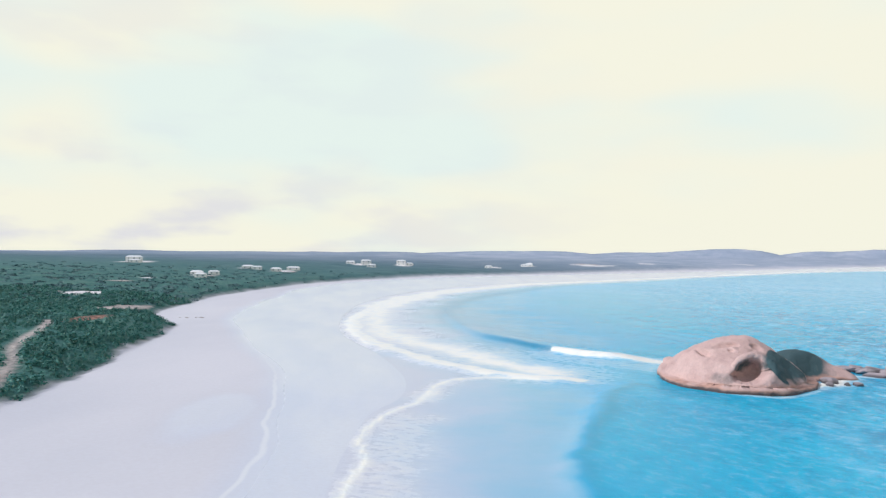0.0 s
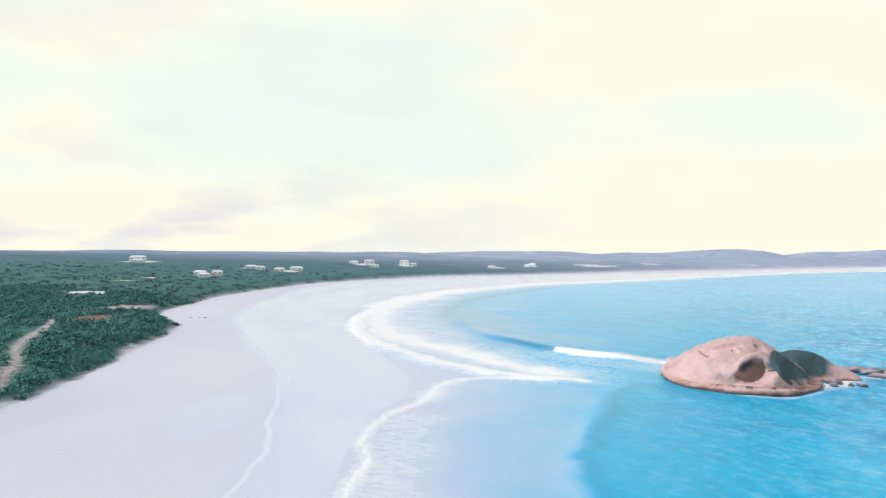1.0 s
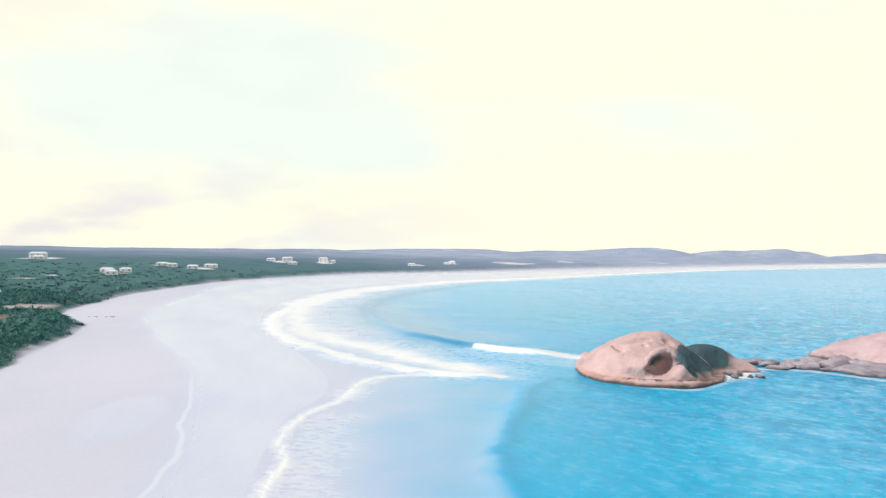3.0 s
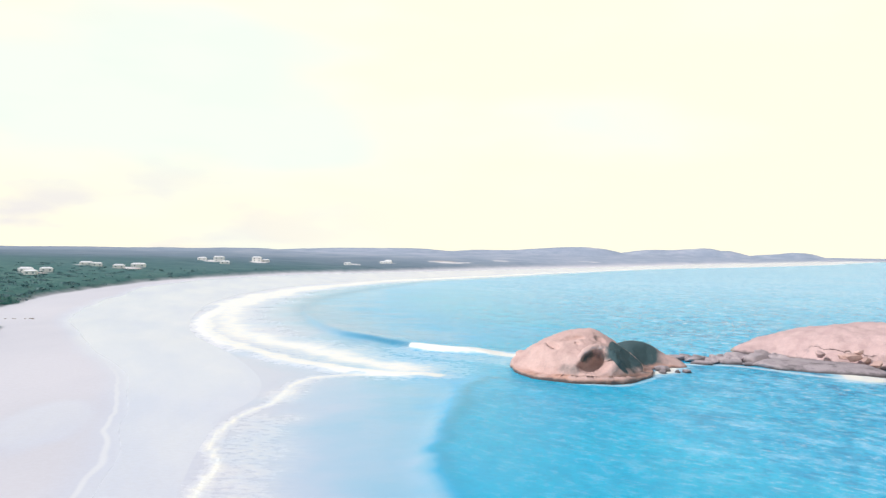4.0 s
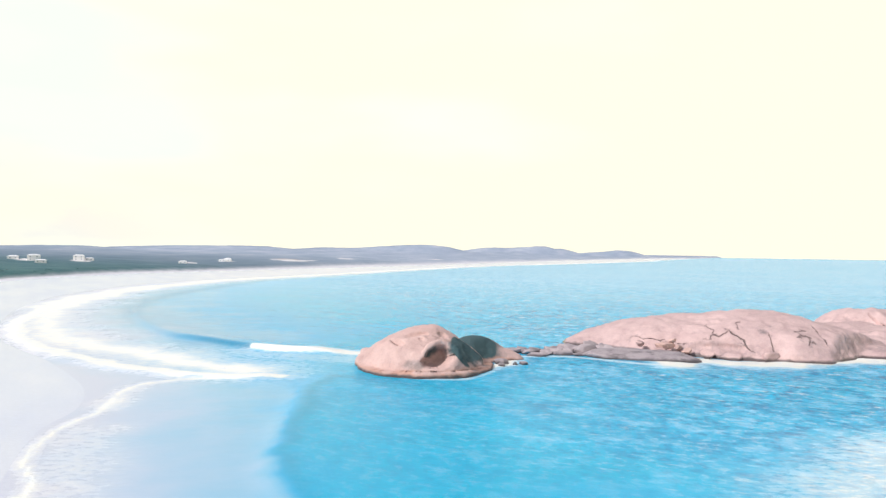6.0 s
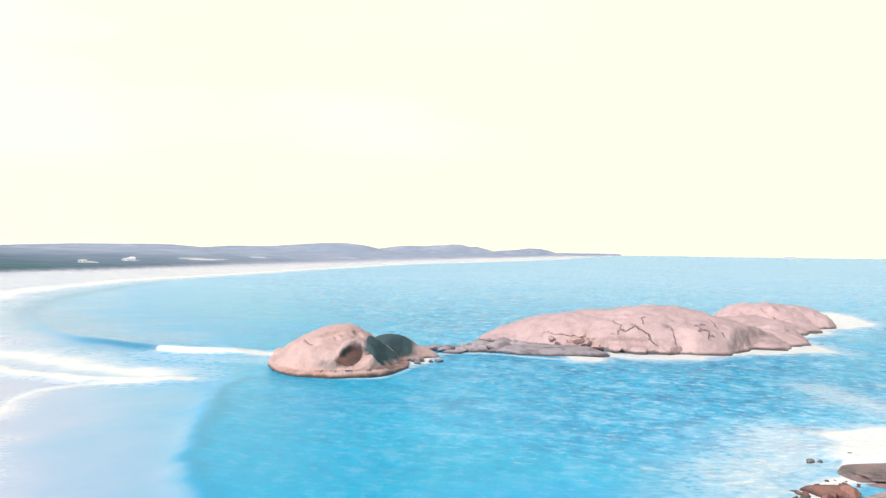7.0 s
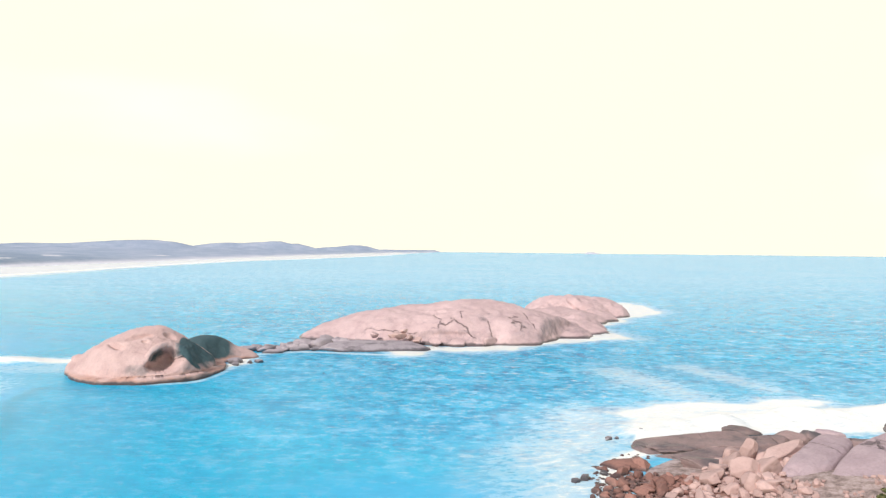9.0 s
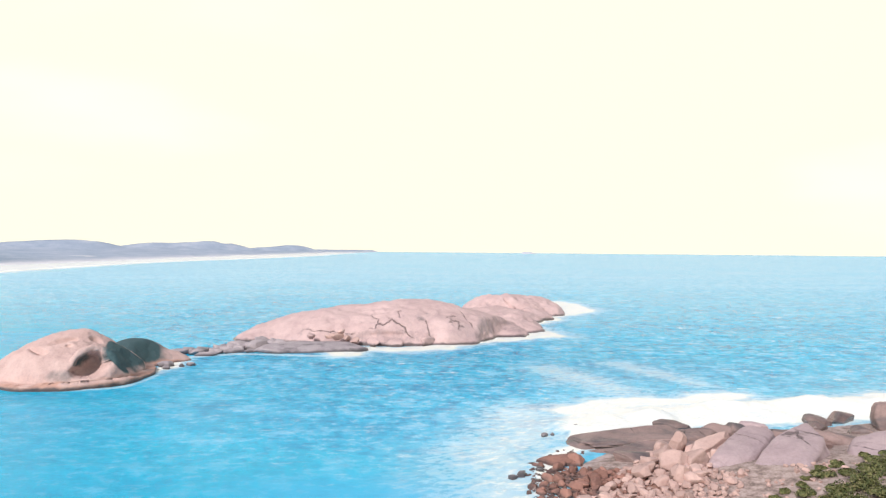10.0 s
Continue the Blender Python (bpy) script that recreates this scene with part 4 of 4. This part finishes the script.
# ---- the rocky point near the drone
SLABS = [
    # x, y, z, half-length, half-width, half-height, turn, tilt, material, label, seed, squareness
    (86.5, 39.0, -0.2, 10.2, 4.8, 1.7, -50, (12, -6), GRANITE_WET, "broad dark wet granite slab in the surf", 101, 5.0),
    (79.5, 37.1, 0.3, 4.0, 1.4, 1.0, -58, (0, 0), GRANITE_WET, "long dark rock beside a tide pool", 116, 2.6),
    (95.7, 39.6, 0.9, 2.7, 1.7, 0.9, -60, (0, 4), GRANITE_WET, "rounded dark boulder behind a wet slab", 102, 2.4),
    (95.9, 33.9, 1.2, 2.6, 1.9, 1.1, -64, (4, 0), GRANITE_WET, "dark boulder at the surf's edge", 103, 2.6),
    (98.5, 31.9, 1.2, 1.6, 1.4, 1.0, -60, (0, 6), GRANITE_WET, "dark boulder at the surf's edge", 104, 2.6),
    (103.2, 30.9, 0.8, 1.9, 1.3, 0.9, -70, (0, 6), GRANITE_SLAB, "grey boulder at the surf's edge", 105, 2.6),
    (92.0, 32.5, 1.0, 3.0, 2.0, 1.1, -40, (0, 0), GRANITE_WET, "low dark rock among boulders", 117, 2.8),
    (83.6, 29.7, 2.5, 4.0, 1.3, 1.0, -22, (12, -8), GRANITE_PALE, "long pale sunlit granite block", 106, 3.0),
    (84.0, 26.4, 1.7, 10.2, 2.6, 2.1, 4, (8, -3), GRANITE_SLAB, "big lilac granite slab sloping to the sea", 107, 6.0),
    (84.5, 21.0, 1.9, 12.4, 3.5, 2.8, 3, (5, -4), GRANITE_SLAB, "big lilac granite slab sloping to the sea", 108, 6.0),
    (96.0, 14.6, 1.9, 9.0, 3.4, 2.5, 2, (4, 0), GRANITE_SLAB, "lilac granite slab on the rocky point", 109, 6.0),
    (118.5, 16.5, 1.4, 3.9, 3.0, 2.8, 20, (0, 0), GRANITE_WET, "tall rounded boulder by the breaking surf", 110, 2.6),
    (101.0, 21.8, 1.0, 5.4, 2.6, 1.5, -70, (0, 4), GRANITE_WET, "brown wet granite block", 111, 2.8),
    (95.5, 23.4, 1.8, 5.0, 2.2, 1.3, -55, (0, 4), GRANITE_WET, "dark layered granite block", 118, 3.2),
    (115.0, 25.3, 0.0, 2.3, 1.6, 1.3, -60, (8, 14), GRANITE_WET, "dark boulder washed over by surf", 112, 3.2),
    (119.0, 23.6, 0.2, 2.6, 1.7, 1.5, -30, (-6, 8), GRANITE_WET, "dark boulder washed over by surf", 122, 3.2),
    (111.3, 25.0, 0.2, 2.0, 1.4, 1.1, -75, (5, -8), GRANITE_WET, "dark boulder washed over by surf", 123, 3.2),
    (89.0, 36.2, 0.9, 5.6, 2.0, 1.0, -44, (5, -6), GRANITE_WET, "layered dark granite slab in the surf", 124, 4.0),
    (84.6, 42.4, 0.2, 4.6, 1.5, 0.9, -52, (4, -3), GRANITE_WET, "low brown ledge at the foot of a wet slab", 125, 4.0),
    (111.5, 19.2, 0.6, 2.0, 1.5, 1.0, -70, (0, 0), GRANITE_WET, "dark boulder between granite slabs", 113, 2.6),
    (73.1, 43.7, 0.1, 2.9, 1.4, 0.9, -48, (0, -6), GRANITE_RED, "low red-brown rock at the water's edge", 114, 2.6),
    (74.0, 42.0, 0.3, 1.3, 1.2, 1.2, 10, (0, 0), GRANITE_RED, "rounded red-brown rock at the water's edge", 115, 2.4),
    (83.1, 33.7, 2.2, 1.0, 1.0, 1.7, -40, (22, 10), GRANITE_PALE, "pointed pale granite boulder standing upright", 119, 2.6),
]
for x, y, z, a1, b1, c1, turn, tilt, mat, label, seed, square in SLABS:
    worn_smooth = square == 6.0
    mesh = boulder_mesh(seed, mat, 44, 0.85, 7, 0.70, 3.6, 0.09) if worn_smooth else boulder_mesh(seed, mat, 36 if a1 > 4 else 22, 0.85, 6 if square > 3.5 else 8, 0.72 if square > 3.5 else 0.55, square + 1.0, 0.014, 1 if a1 > 4 else 0)
    put_rock(mesh, "granite_slab" if a1 > 5 else "boulder", (x, y, z), (a1, b1, c1), turn, label, "rocks of the point", tilt)

PALE_BLOCKS = [boulder_mesh(200 + k, GRANITE_PALE, 14) for k in range(8)]
RED_BLOCKS = [boulder_mesh(230 + k, GRANITE_RED, 11) for k in range(6)]
rnd = random.Random(5)
placed = []


def heap(count, meshes, spot, sizes, name, label, group, lift=0.25):
    made = tries = 0
    while made < count and tries < count * 60:
        tries += 1
        x, y = spot()
        r = sizes[0] + (sizes[1] - sizes[0]) * rnd.random() ** 2.2
        if any((x - px) ** 2 + (y - py) ** 2 < (0.55 * (r + pr)) ** 2 for px, py, pr in placed):
            continue
        placed.append((x, y, r))
        made += 1
        put_rock(rnd.choice(meshes), name, (x, y, height_at(x, y) + lift * r), (r * rnd.uniform(0.9, 1.35), r * rnd.uniform(0.75, 1.0), r * rnd.uniform(0.6, 0.95)),
                 rnd.uniform(0, 360), label, group, (rnd.uniform(-25, 25), rnd.uniform(-25, 25)))


def along_strip(p0, p1, half):
    def spot():
        f, g = rnd.random(), rnd.uniform(-1, 1)
        dx, dy = p1[0] - p0[0], p1[1] - p0[1]
        n = math.hypot(dx, dy)
        return p0[0] + f * dx - dy / n * half * g, p0[1] + f * dy + dx / n * half * g
    return spot


placed += [(84.5, 38.8, 3.0), (79.0, 26.0, 3.0), (84.0, 26.4, 3.2), (89.0, 26.6, 3.0), (76.0, 21.0, 3.0), (81.0, 21.0, 4.0), (86.0, 21.0, 4.0), (91.0, 21.2, 3.4), (76.5, 36.6, 1.2)]
heap(12, PALE_BLOCKS, along_strip((70, 30), (86, 33.5), 3.0), (1.2, 1.8), "boulder", "pale pink granite boulder in a heap of boulders", "boulders of the heap", 0.5)
heap(210, PALE_BLOCKS, along_strip((63, 29.5), (86, 32.5), 5.0), (0.35, 1.05), "boulder", "pale pink granite boulder in a heap of boulders", "boulders of the heap", 0.5)
heap(230, PALE_BLOCKS, along_strip((57, 26), (75, 28.5), 5.4), (0.25, 0.7), "stone", "pale pink stone on the stony shore", "stones of the shore", 0.45)
heap(270, RED_BLOCKS, along_strip((58, 32.5), (73, 38.5), 5.2), (0.3, 0.95), "red_boulder", "red-brown granite boulder on the stony shore", "red boulders", 0.4)
heap(45, RED_BLOCKS, along_strip((58, 36), (72, 44.5), 2.0), (0.3, 0.8), "wet_stone", "dark red stone washed by the surf", "wet stones", 0.2)
heap(60, PALE_BLOCKS, along_strip((67, 19.5), (84, 16.8), 2.6), (0.15, 0.45), "stone", "pale pink stone lying on stony soil", "stones of the soil", 0.3)
heap(40, RED_BLOCKS, along_strip((64, 41), (80, 46.5), 2.4), (0.25, 0.6), "wet_stone", "dark red stone washed by the surf", "wet stones", 0.2)
for x, y, r in ((82.0, 51.5, 0.7), (83.2, 51.0, 0.5), (89.0, 50.5, 0.8), (64.5, 44.4, 0.6), (66.0, 44.2, 0.8), (69.0, 43.8, 0.6)):
    put_rock(LOW_ROCKS[int(10 * x) % 5], "sea_stone", (x, y, 0.15), (r, r * 0.7, r * 0.7), 33 * x, "small dark wet stone off the point", "stones off the point")


# ---------------------------------------------------------------- scrub
def leaf_paint(name, stops, far=False):
    p = Paint(name, rough=0.6, spec=0.3)
    p.colour(p.blend(p.span(p.noise(7, 3), 0.35, 0.65), p.ramp(p.island(), stops), p.ramp(p.island(), [(at, tuple(0.75 * v for v in c)) for at, c in stops])))
    return p.mat


LEAF_TEAL = leaf_paint("dark_scrub_leaves", [(0.0, (0.035, 0.165, 0.155)), (0.5, (0.06, 0.22, 0.195)), (0.85, (0.095, 0.26, 0.21)), (1.0, (0.16, 0.29, 0.21))])
# leaves behind the bay, lightened and blued by haze put into their colour
LEAF_BAY_HAZED = leaf_paint("blue_green_scrub_leaves", [(0.0, (0.065, 0.15, 0.17)), (0.5, (0.09, 0.19, 0.21)), (0.85, (0.12, 0.215, 0.235)), (1.0, (0.16, 0.24, 0.25))])
LEAF_OLIVE = leaf_paint("olive_leaves", [(0.0, (0.06, 0.08, 0.03)), (0.5, (0.13, 0.14, 0.05)), (0.85, (0.20, 0.19, 0.08)), (1.0, (0.30, 0.25, 0.14))])
BARK = Paint("bark", rough=0.9)
BARK.colour(BARK.blend(BARK.span(BARK.noise(0.1, 3), 0.3, 0.7), (0.10, 0.075, 0.055), (0.19, 0.15, 0.12)))
BARK = BARK.mat
rng = np.random.RandomState(11)


def leaves(centres, radii, heights, per, leaf):
    """Leaf blades in rounded, uneven crowns: corners and quads."""
    n = len(centres)
    who = np.repeat(np.arange(n), per)
    d = rng.normal(size=(n * per, 3))
    d /= np.linalg.norm(d, axis=1)[:, None]
    d[:, 2] = np.abs(d[:, 2]) * 1.0 - 0.15
    lump = 0.72 + 0.28 * np.sin(3.1 * d[:, 0] + who * 1.7) * np.cos(2.7 * d[:, 1] + who * 2.3)
    k = (0.55 + 0.45 * rng.rand(n * per) ** 0.5) * lump
    mid = centres[who] + d * k[:, None] * np.stack([radii[who], radii[who], heights[who]], 1)
    nrm = d + np.array((0, 0, 0.6)) + 0.45 * rng.normal(size=d.shape)
    nrm /= np.linalg.norm(nrm, axis=1)[:, None]
    t = np.cross(nrm, rng.normal(size=d.shape))
    t /= np.linalg.norm(t, axis=1)[:, None] + 1e-9
    b = np.cross(nrm, t)
    size = leaf * rng.uniform(0.6, 1.3, n * per)
    size = size[:, None] * (np.ones(n)[who])[:, None]
    co = np.stack([mid - t * size, mid - b * size * 0.6, mid + t * size, mid + b * size * 0.6], 1).reshape(-1, 3)
    return co, np.arange(len(co)).reshape(-1, 4)


def scatter(count, x0, x1, y0, y1, keep):
    x, y = rng.uniform(x0, x1, count), rng.uniform(y0, y1, count)
    z, s1, v1 = land(x, y)
    ok = keep(x, y, s1, v1)
    return np.stack([x, y, z], 1)[ok]


def clear(x, y):
    """Off the track and the sandy clearings."""
    ok = np.abs(to_line(x, y, PATH)[0]) > 1.35
    for bx, by, ra, rb in [*CLEARINGS, *BLOWOUTS, (-92, 186, 3, 13)]:
        ok &= np.hypot((x - bx) / ra, (y - by) / rb) > 0.95
    return ok


def edge_of(x, y, v1):
    return v1 + 4.5 * wavy(x, y, 14) + 2.5 * wavy(x, y, 4)


near = scatter(7000, -180, -45, 55, 300, lambda x, y, s1, v1: (edge_of(x, y, v1) > 0.6) & (v1 < 85) & clear(x, y))
tall = 0.7 + 0.9 * np.clip(0.5 + 1.6 * wavy(near[:, 0], near[:, 1], 18), 0, 1)
co, quads = leaves(near + np.array((0, 0, 0.1)), rng.uniform(0.9, 1.7, len(near)), tall * rng.uniform(0.9, 1.5, len(near)), 44, 0.27)
tagged(new("dune_scrub", solid("dune_scrub", co, quads, LEAF_TEAL, False)), "dense dark green coastal scrub on the dunes", "scrub", kind="stuff")
mid_pts = scatter(14000, -560, 200, 240, 900, lambda x, y, s1, v1: (edge_of(x, y, v1) > 0.6) & (v1 < 420) & clear(x, y) & (np.hypot(x, y) > 250) & (np.hypot(x, y) < 330 + 330 * rng.rand(len(x)) ** 2))
co, quads = leaves(mid_pts, rng.uniform(2.0, 4.0, len(mid_pts)), rng.uniform(0.3, 0.75, len(mid_pts)), 16, 0.75)
tagged(new("bay_scrub", solid("bay_scrub", co, quads, LEAF_BAY_HAZED, False)), "low dark green scrub behind the bay", "scrub", kind="stuff")


def shrub(x, y, r, h):
    z = height_at(x, y)
    root = tagged(new("shrub"), "olive green coastal shrub among granite rocks", "shrub", "shrubs of the point")
    root.location = (x, y, z)
    lobes = 5
    c = np.stack([rng.uniform(-0.5, 0.5, lobes) * r, rng.uniform(-0.5, 0.5, lobes) * r, rng.uniform(0.1, 0.35, lobes) * h], 1)
    co, quads = leaves(c, np.full(lobes, 0.62 * r), np.full(lobes, 0.62 * h), 170, 0.13)
    new("foliage", solid("foliage", co, quads, LEAF_OLIVE, False)).parent = root
    bm = bmesh.new()
    for k in range(5):
        tip = Vector((*c[k][:2], c[k][2] + 0.3 * h))
        m = Matrix.Translation(tip * 0.5 - Vector((0, 0, 0.15))) @ tip.to_track_quat("Z", "Y").to_matrix().to_4x4()
        bmesh.ops.create_cone(bm, segments=6, radius1=0.06, radius2=0.025, depth=tip.length + 0.3, matrix=m)
    me = bpy.data.meshes.new("stems")
    bm.to_mesh(me); bm.free()
    me.materials.append(BARK)
    new("stems", me).parent = root


for x, y, r, h in [(60.5, 22.3, 1.9, 1.6), (63.0, 21.3, 1.7, 1.4), (58.5, 19.5, 1.6, 1.3), (65.3, 20.6, 1.0, 0.7), (67.8, 18.2, 0.9, 0.6), (63.5, 17.2, 1.3, 1.0),
                   (69.5, 14.8, 1.9, 1.4), (72.5, 14.0, 1.9, 1.5), (66.5, 14.2, 1.9, 1.5), (75.5, 13.0, 1.8, 1.4), (78.8, 13.0, 1.7, 1.3), (82.5, 11.8, 1.9, 1.4),
                   (69.0, 11.6, 2.0, 1.6), (73.0, 10.8, 2.0, 1.5), (77.0, 10.2, 2.0, 1.5), (81.0, 9.0, 1.9, 1.5), (65.8, 11.0, 2.0, 1.5), (86.0, 10.5, 1.6, 1.1),
                   (73.3, 17.4, 0.8, 0.5), (80.0, 16.0, 0.9, 0.5), (61.0, 24.6, 0.8, 0.6), (64.8, 23.0, 0.6, 0.4), (76.0, 16.3, 1.3, 1.0), (71.5, 17.0, 1.2, 0.9), (84.5, 14.0, 1.4, 1.0), (88.5, 12.5, 1.3, 0.9), (66.5, 17.0, 1.4, 1.1), (65.3, 23.2, 1.5, 1.2), (68.6, 20.6, 1.0, 0.7), (74.3, 12.2, 2.2, 1.8), (70.5, 12.8, 2.2, 1.8), (79.5, 11.2, 2.1, 1.7), (84.0, 9.2, 2.1, 1.6), (77.5, 14.8, 1.2, 0.9), (67.5, 9.0, 2.2, 1.8), (70.0, 8.6, 2.0, 1.6), (62.0, 14.5, 1.8, 1.4), (68.2, 19.2, 0.7, 0.5), (70.4, 19.0, 0.6, 0.4), (72.0, 18.6, 0.8, 0.5), (66.8, 21.6, 0.7, 0.5), (75.2, 17.6, 0.6, 0.4), (78.4, 17.0, 0.7, 0.5), (81.6, 16.2, 0.8, 0.6), (63.6, 19.4, 1.2, 0.9), (61.2, 20.6, 1.3, 1.0), (87.0, 14.6, 0.9, 0.6)]:
    shrub(x, y, r, h)


# ---------------------------------------------------------------- houses above the bay
WHITE = Paint("white_render", rough=0.7)
WHITE.colour(WHITE.blend(WHITE.span(WHITE.noise(2, 4), 0.3, 0.7), (0.80, 0.80, 0.82), (0.86, 0.86, 0.86)))
WHITE = WHITE.mat
ROOF = Paint("pale_roof", rough=0.45)
ROOF.colour(ROOF.blend(ROOF.span(ROOF.noise(1.5, 4), 0.3, 0.7), (0.76, 0.77, 0.80), (0.84, 0.84, 0.86)))
ROOF = ROOF.mat
PANE = Paint("dark_pane", rough=0.08)
PANE.colour((0.30, 0.35, 0.40))
PANE = PANE.mat


def part(name, bm, material, parent):
    me = bpy.data.meshes.new(name)
    bm.to_mesh(me); bm.free()
    me.materials.append(material)
    ob = new(name, me)
    ob.parent = parent
    return ob


def box(x0, y0, z0, x1, y1, z1):
    bm = bmesh.new()
    bmesh.ops.create_cube(bm, size=1, matrix=Matrix.Translation(((x0 + x1) / 2, (y0 + y1) / 2, (z0 + z1) / 2)) @ Matrix.Diagonal((x1 - x0, y1 - y0, z1 - z0, 1)))
    return bm


def house(x, y, length, deep, storeys, turn, label):
    root = tagged(new("house"), label, "house", "houses above the bay")
    root.matrix_world = pose(x, y, height_at(x, y) - 0.3, 0, 0, turn)
    a1, b1, h = length / 2, deep / 2, 2.5 * storeys
    part("wall", box(-a1, -b1, -1.5, a1, b1, h), WHITE, root)
    bm = bmesh.new()
    e, rise = 0.3, 0.2 * deep
    c = [bm.verts.new(v) for v in ((-a1 - e, -b1 - e, h), (a1 + e, -b1 - e, h), (a1 + e, b1 + e, h), (-a1 - e, b1 + e, h), (-a1 + 0.3 * deep, 0, h + rise), (a1 - 0.3 * deep, 0, h + rise))]
    for f in ((0, 1, 5, 4), (2, 3, 4, 5), (3, 0, 4), (1, 2, 5), (3, 2, 1, 0)):
        bm.faces.new([c[k] for k in f])
    part("roof", bm, ROOF, root)
    for level in range(storeys):
        n = max(2, int(length / 4))
        for k in range(n):
            cx = -a1 + (k + 0.5) * length / n
            part("window", box(cx - 0.55, -b1 - 0.05, 2.4 * level + 1.0, cx + 0.55, -b1 + 0.05, 2.4 * level + 2.0), PANE, root)


for x, y, length, deep, storeys, turn in [
        (-272, 628, 15, 9, 2, 20), (-262, 606, 9, 7, 1, 10), (-288, 662, 10, 8, 1, 30), (-163, 472, 9, 7, 1, 15), (-150, 442, 7, 6, 1, 5), (-156, 486, 8, 6, 1, 20),
        (-160, 585, 10, 7, 1, 10), (-150, 576, 8, 6, 1, 15), (-131, 560, 9, 7, 1, 10), (-125, 596, 12, 7, 1, 12), (-99, 764, 10, 8, 1, 0), (-81, 752, 12, 8, 2, 5),
        (-72, 718, 10, 7, 1, 5), (-46, 786, 11, 8, 2, 0), (-37, 790, 9, 7, 1, -5), (52, 812, 9, 7, 1, -10), (107, 891, 11, 8, 1, -15), (112, 924, 9, 8, 1, -15), (101, 884, 8, 6, 1, -20)]:
    house(x, y, 0.9 * length, 0.7 * deep, storeys, turn, "two-storey white house with a pale hipped roof amid scrub" if storeys == 2 else "small white house with a pale hipped roof amid scrub")

# ---------------------------------------------------------------- far islet on the horizon, and weed on the beach
HAZY = Paint("distant_rock", rough=0.9)
# pale lilac-grey of distance haze put into the base colour
HAZY.colour(HAZY.blend(HAZY.span(HAZY.noise(30, 3), 0.3, 0.7), (0.46, 0.48, 0.55), (0.56, 0.57, 0.63)))
co, quads = star(14)
co = roughen(co * np.array((55, 40, 13)), quads, (30, 6))
tagged(new("far_islet", solid("far_islet", co + np.array((4350 * math.sin(radians(56.5)), 4350 * math.cos(radians(56.5)), 5.0)), quads, HAZY.mat)), "low grey islet far out on the horizon", "islet", kind="structure")
WEED = Paint("dry_seaweed", rough=0.9)
WEED.colour(WEED.blend(WEED.span(WEED.noise(0.4, 4), 0.3, 0.7), (0.22, 0.19, 0.17), (0.34, 0.29, 0.26)))
for x, y, r in ((-81.0, 240.0, 0.8), (-82.5, 239.0, 0.45), (-85.0, 237.4, 0.6), (-87.0, 236.5, 0.4)):
    co, quads = star(8)
    co = roughen(co * np.array((r, 0.6 * r, 0.25 * r)), quads, (0.4, 0.12))
    tagged(new("seaweed_clump", solid("seaweed_clump", co + np.array((x, y, height_at(x, y) + 0.05)), quads, WEED.mat)), "dark clump of dried seaweed lying on sand", "seaweed", "seaweed on the beach")
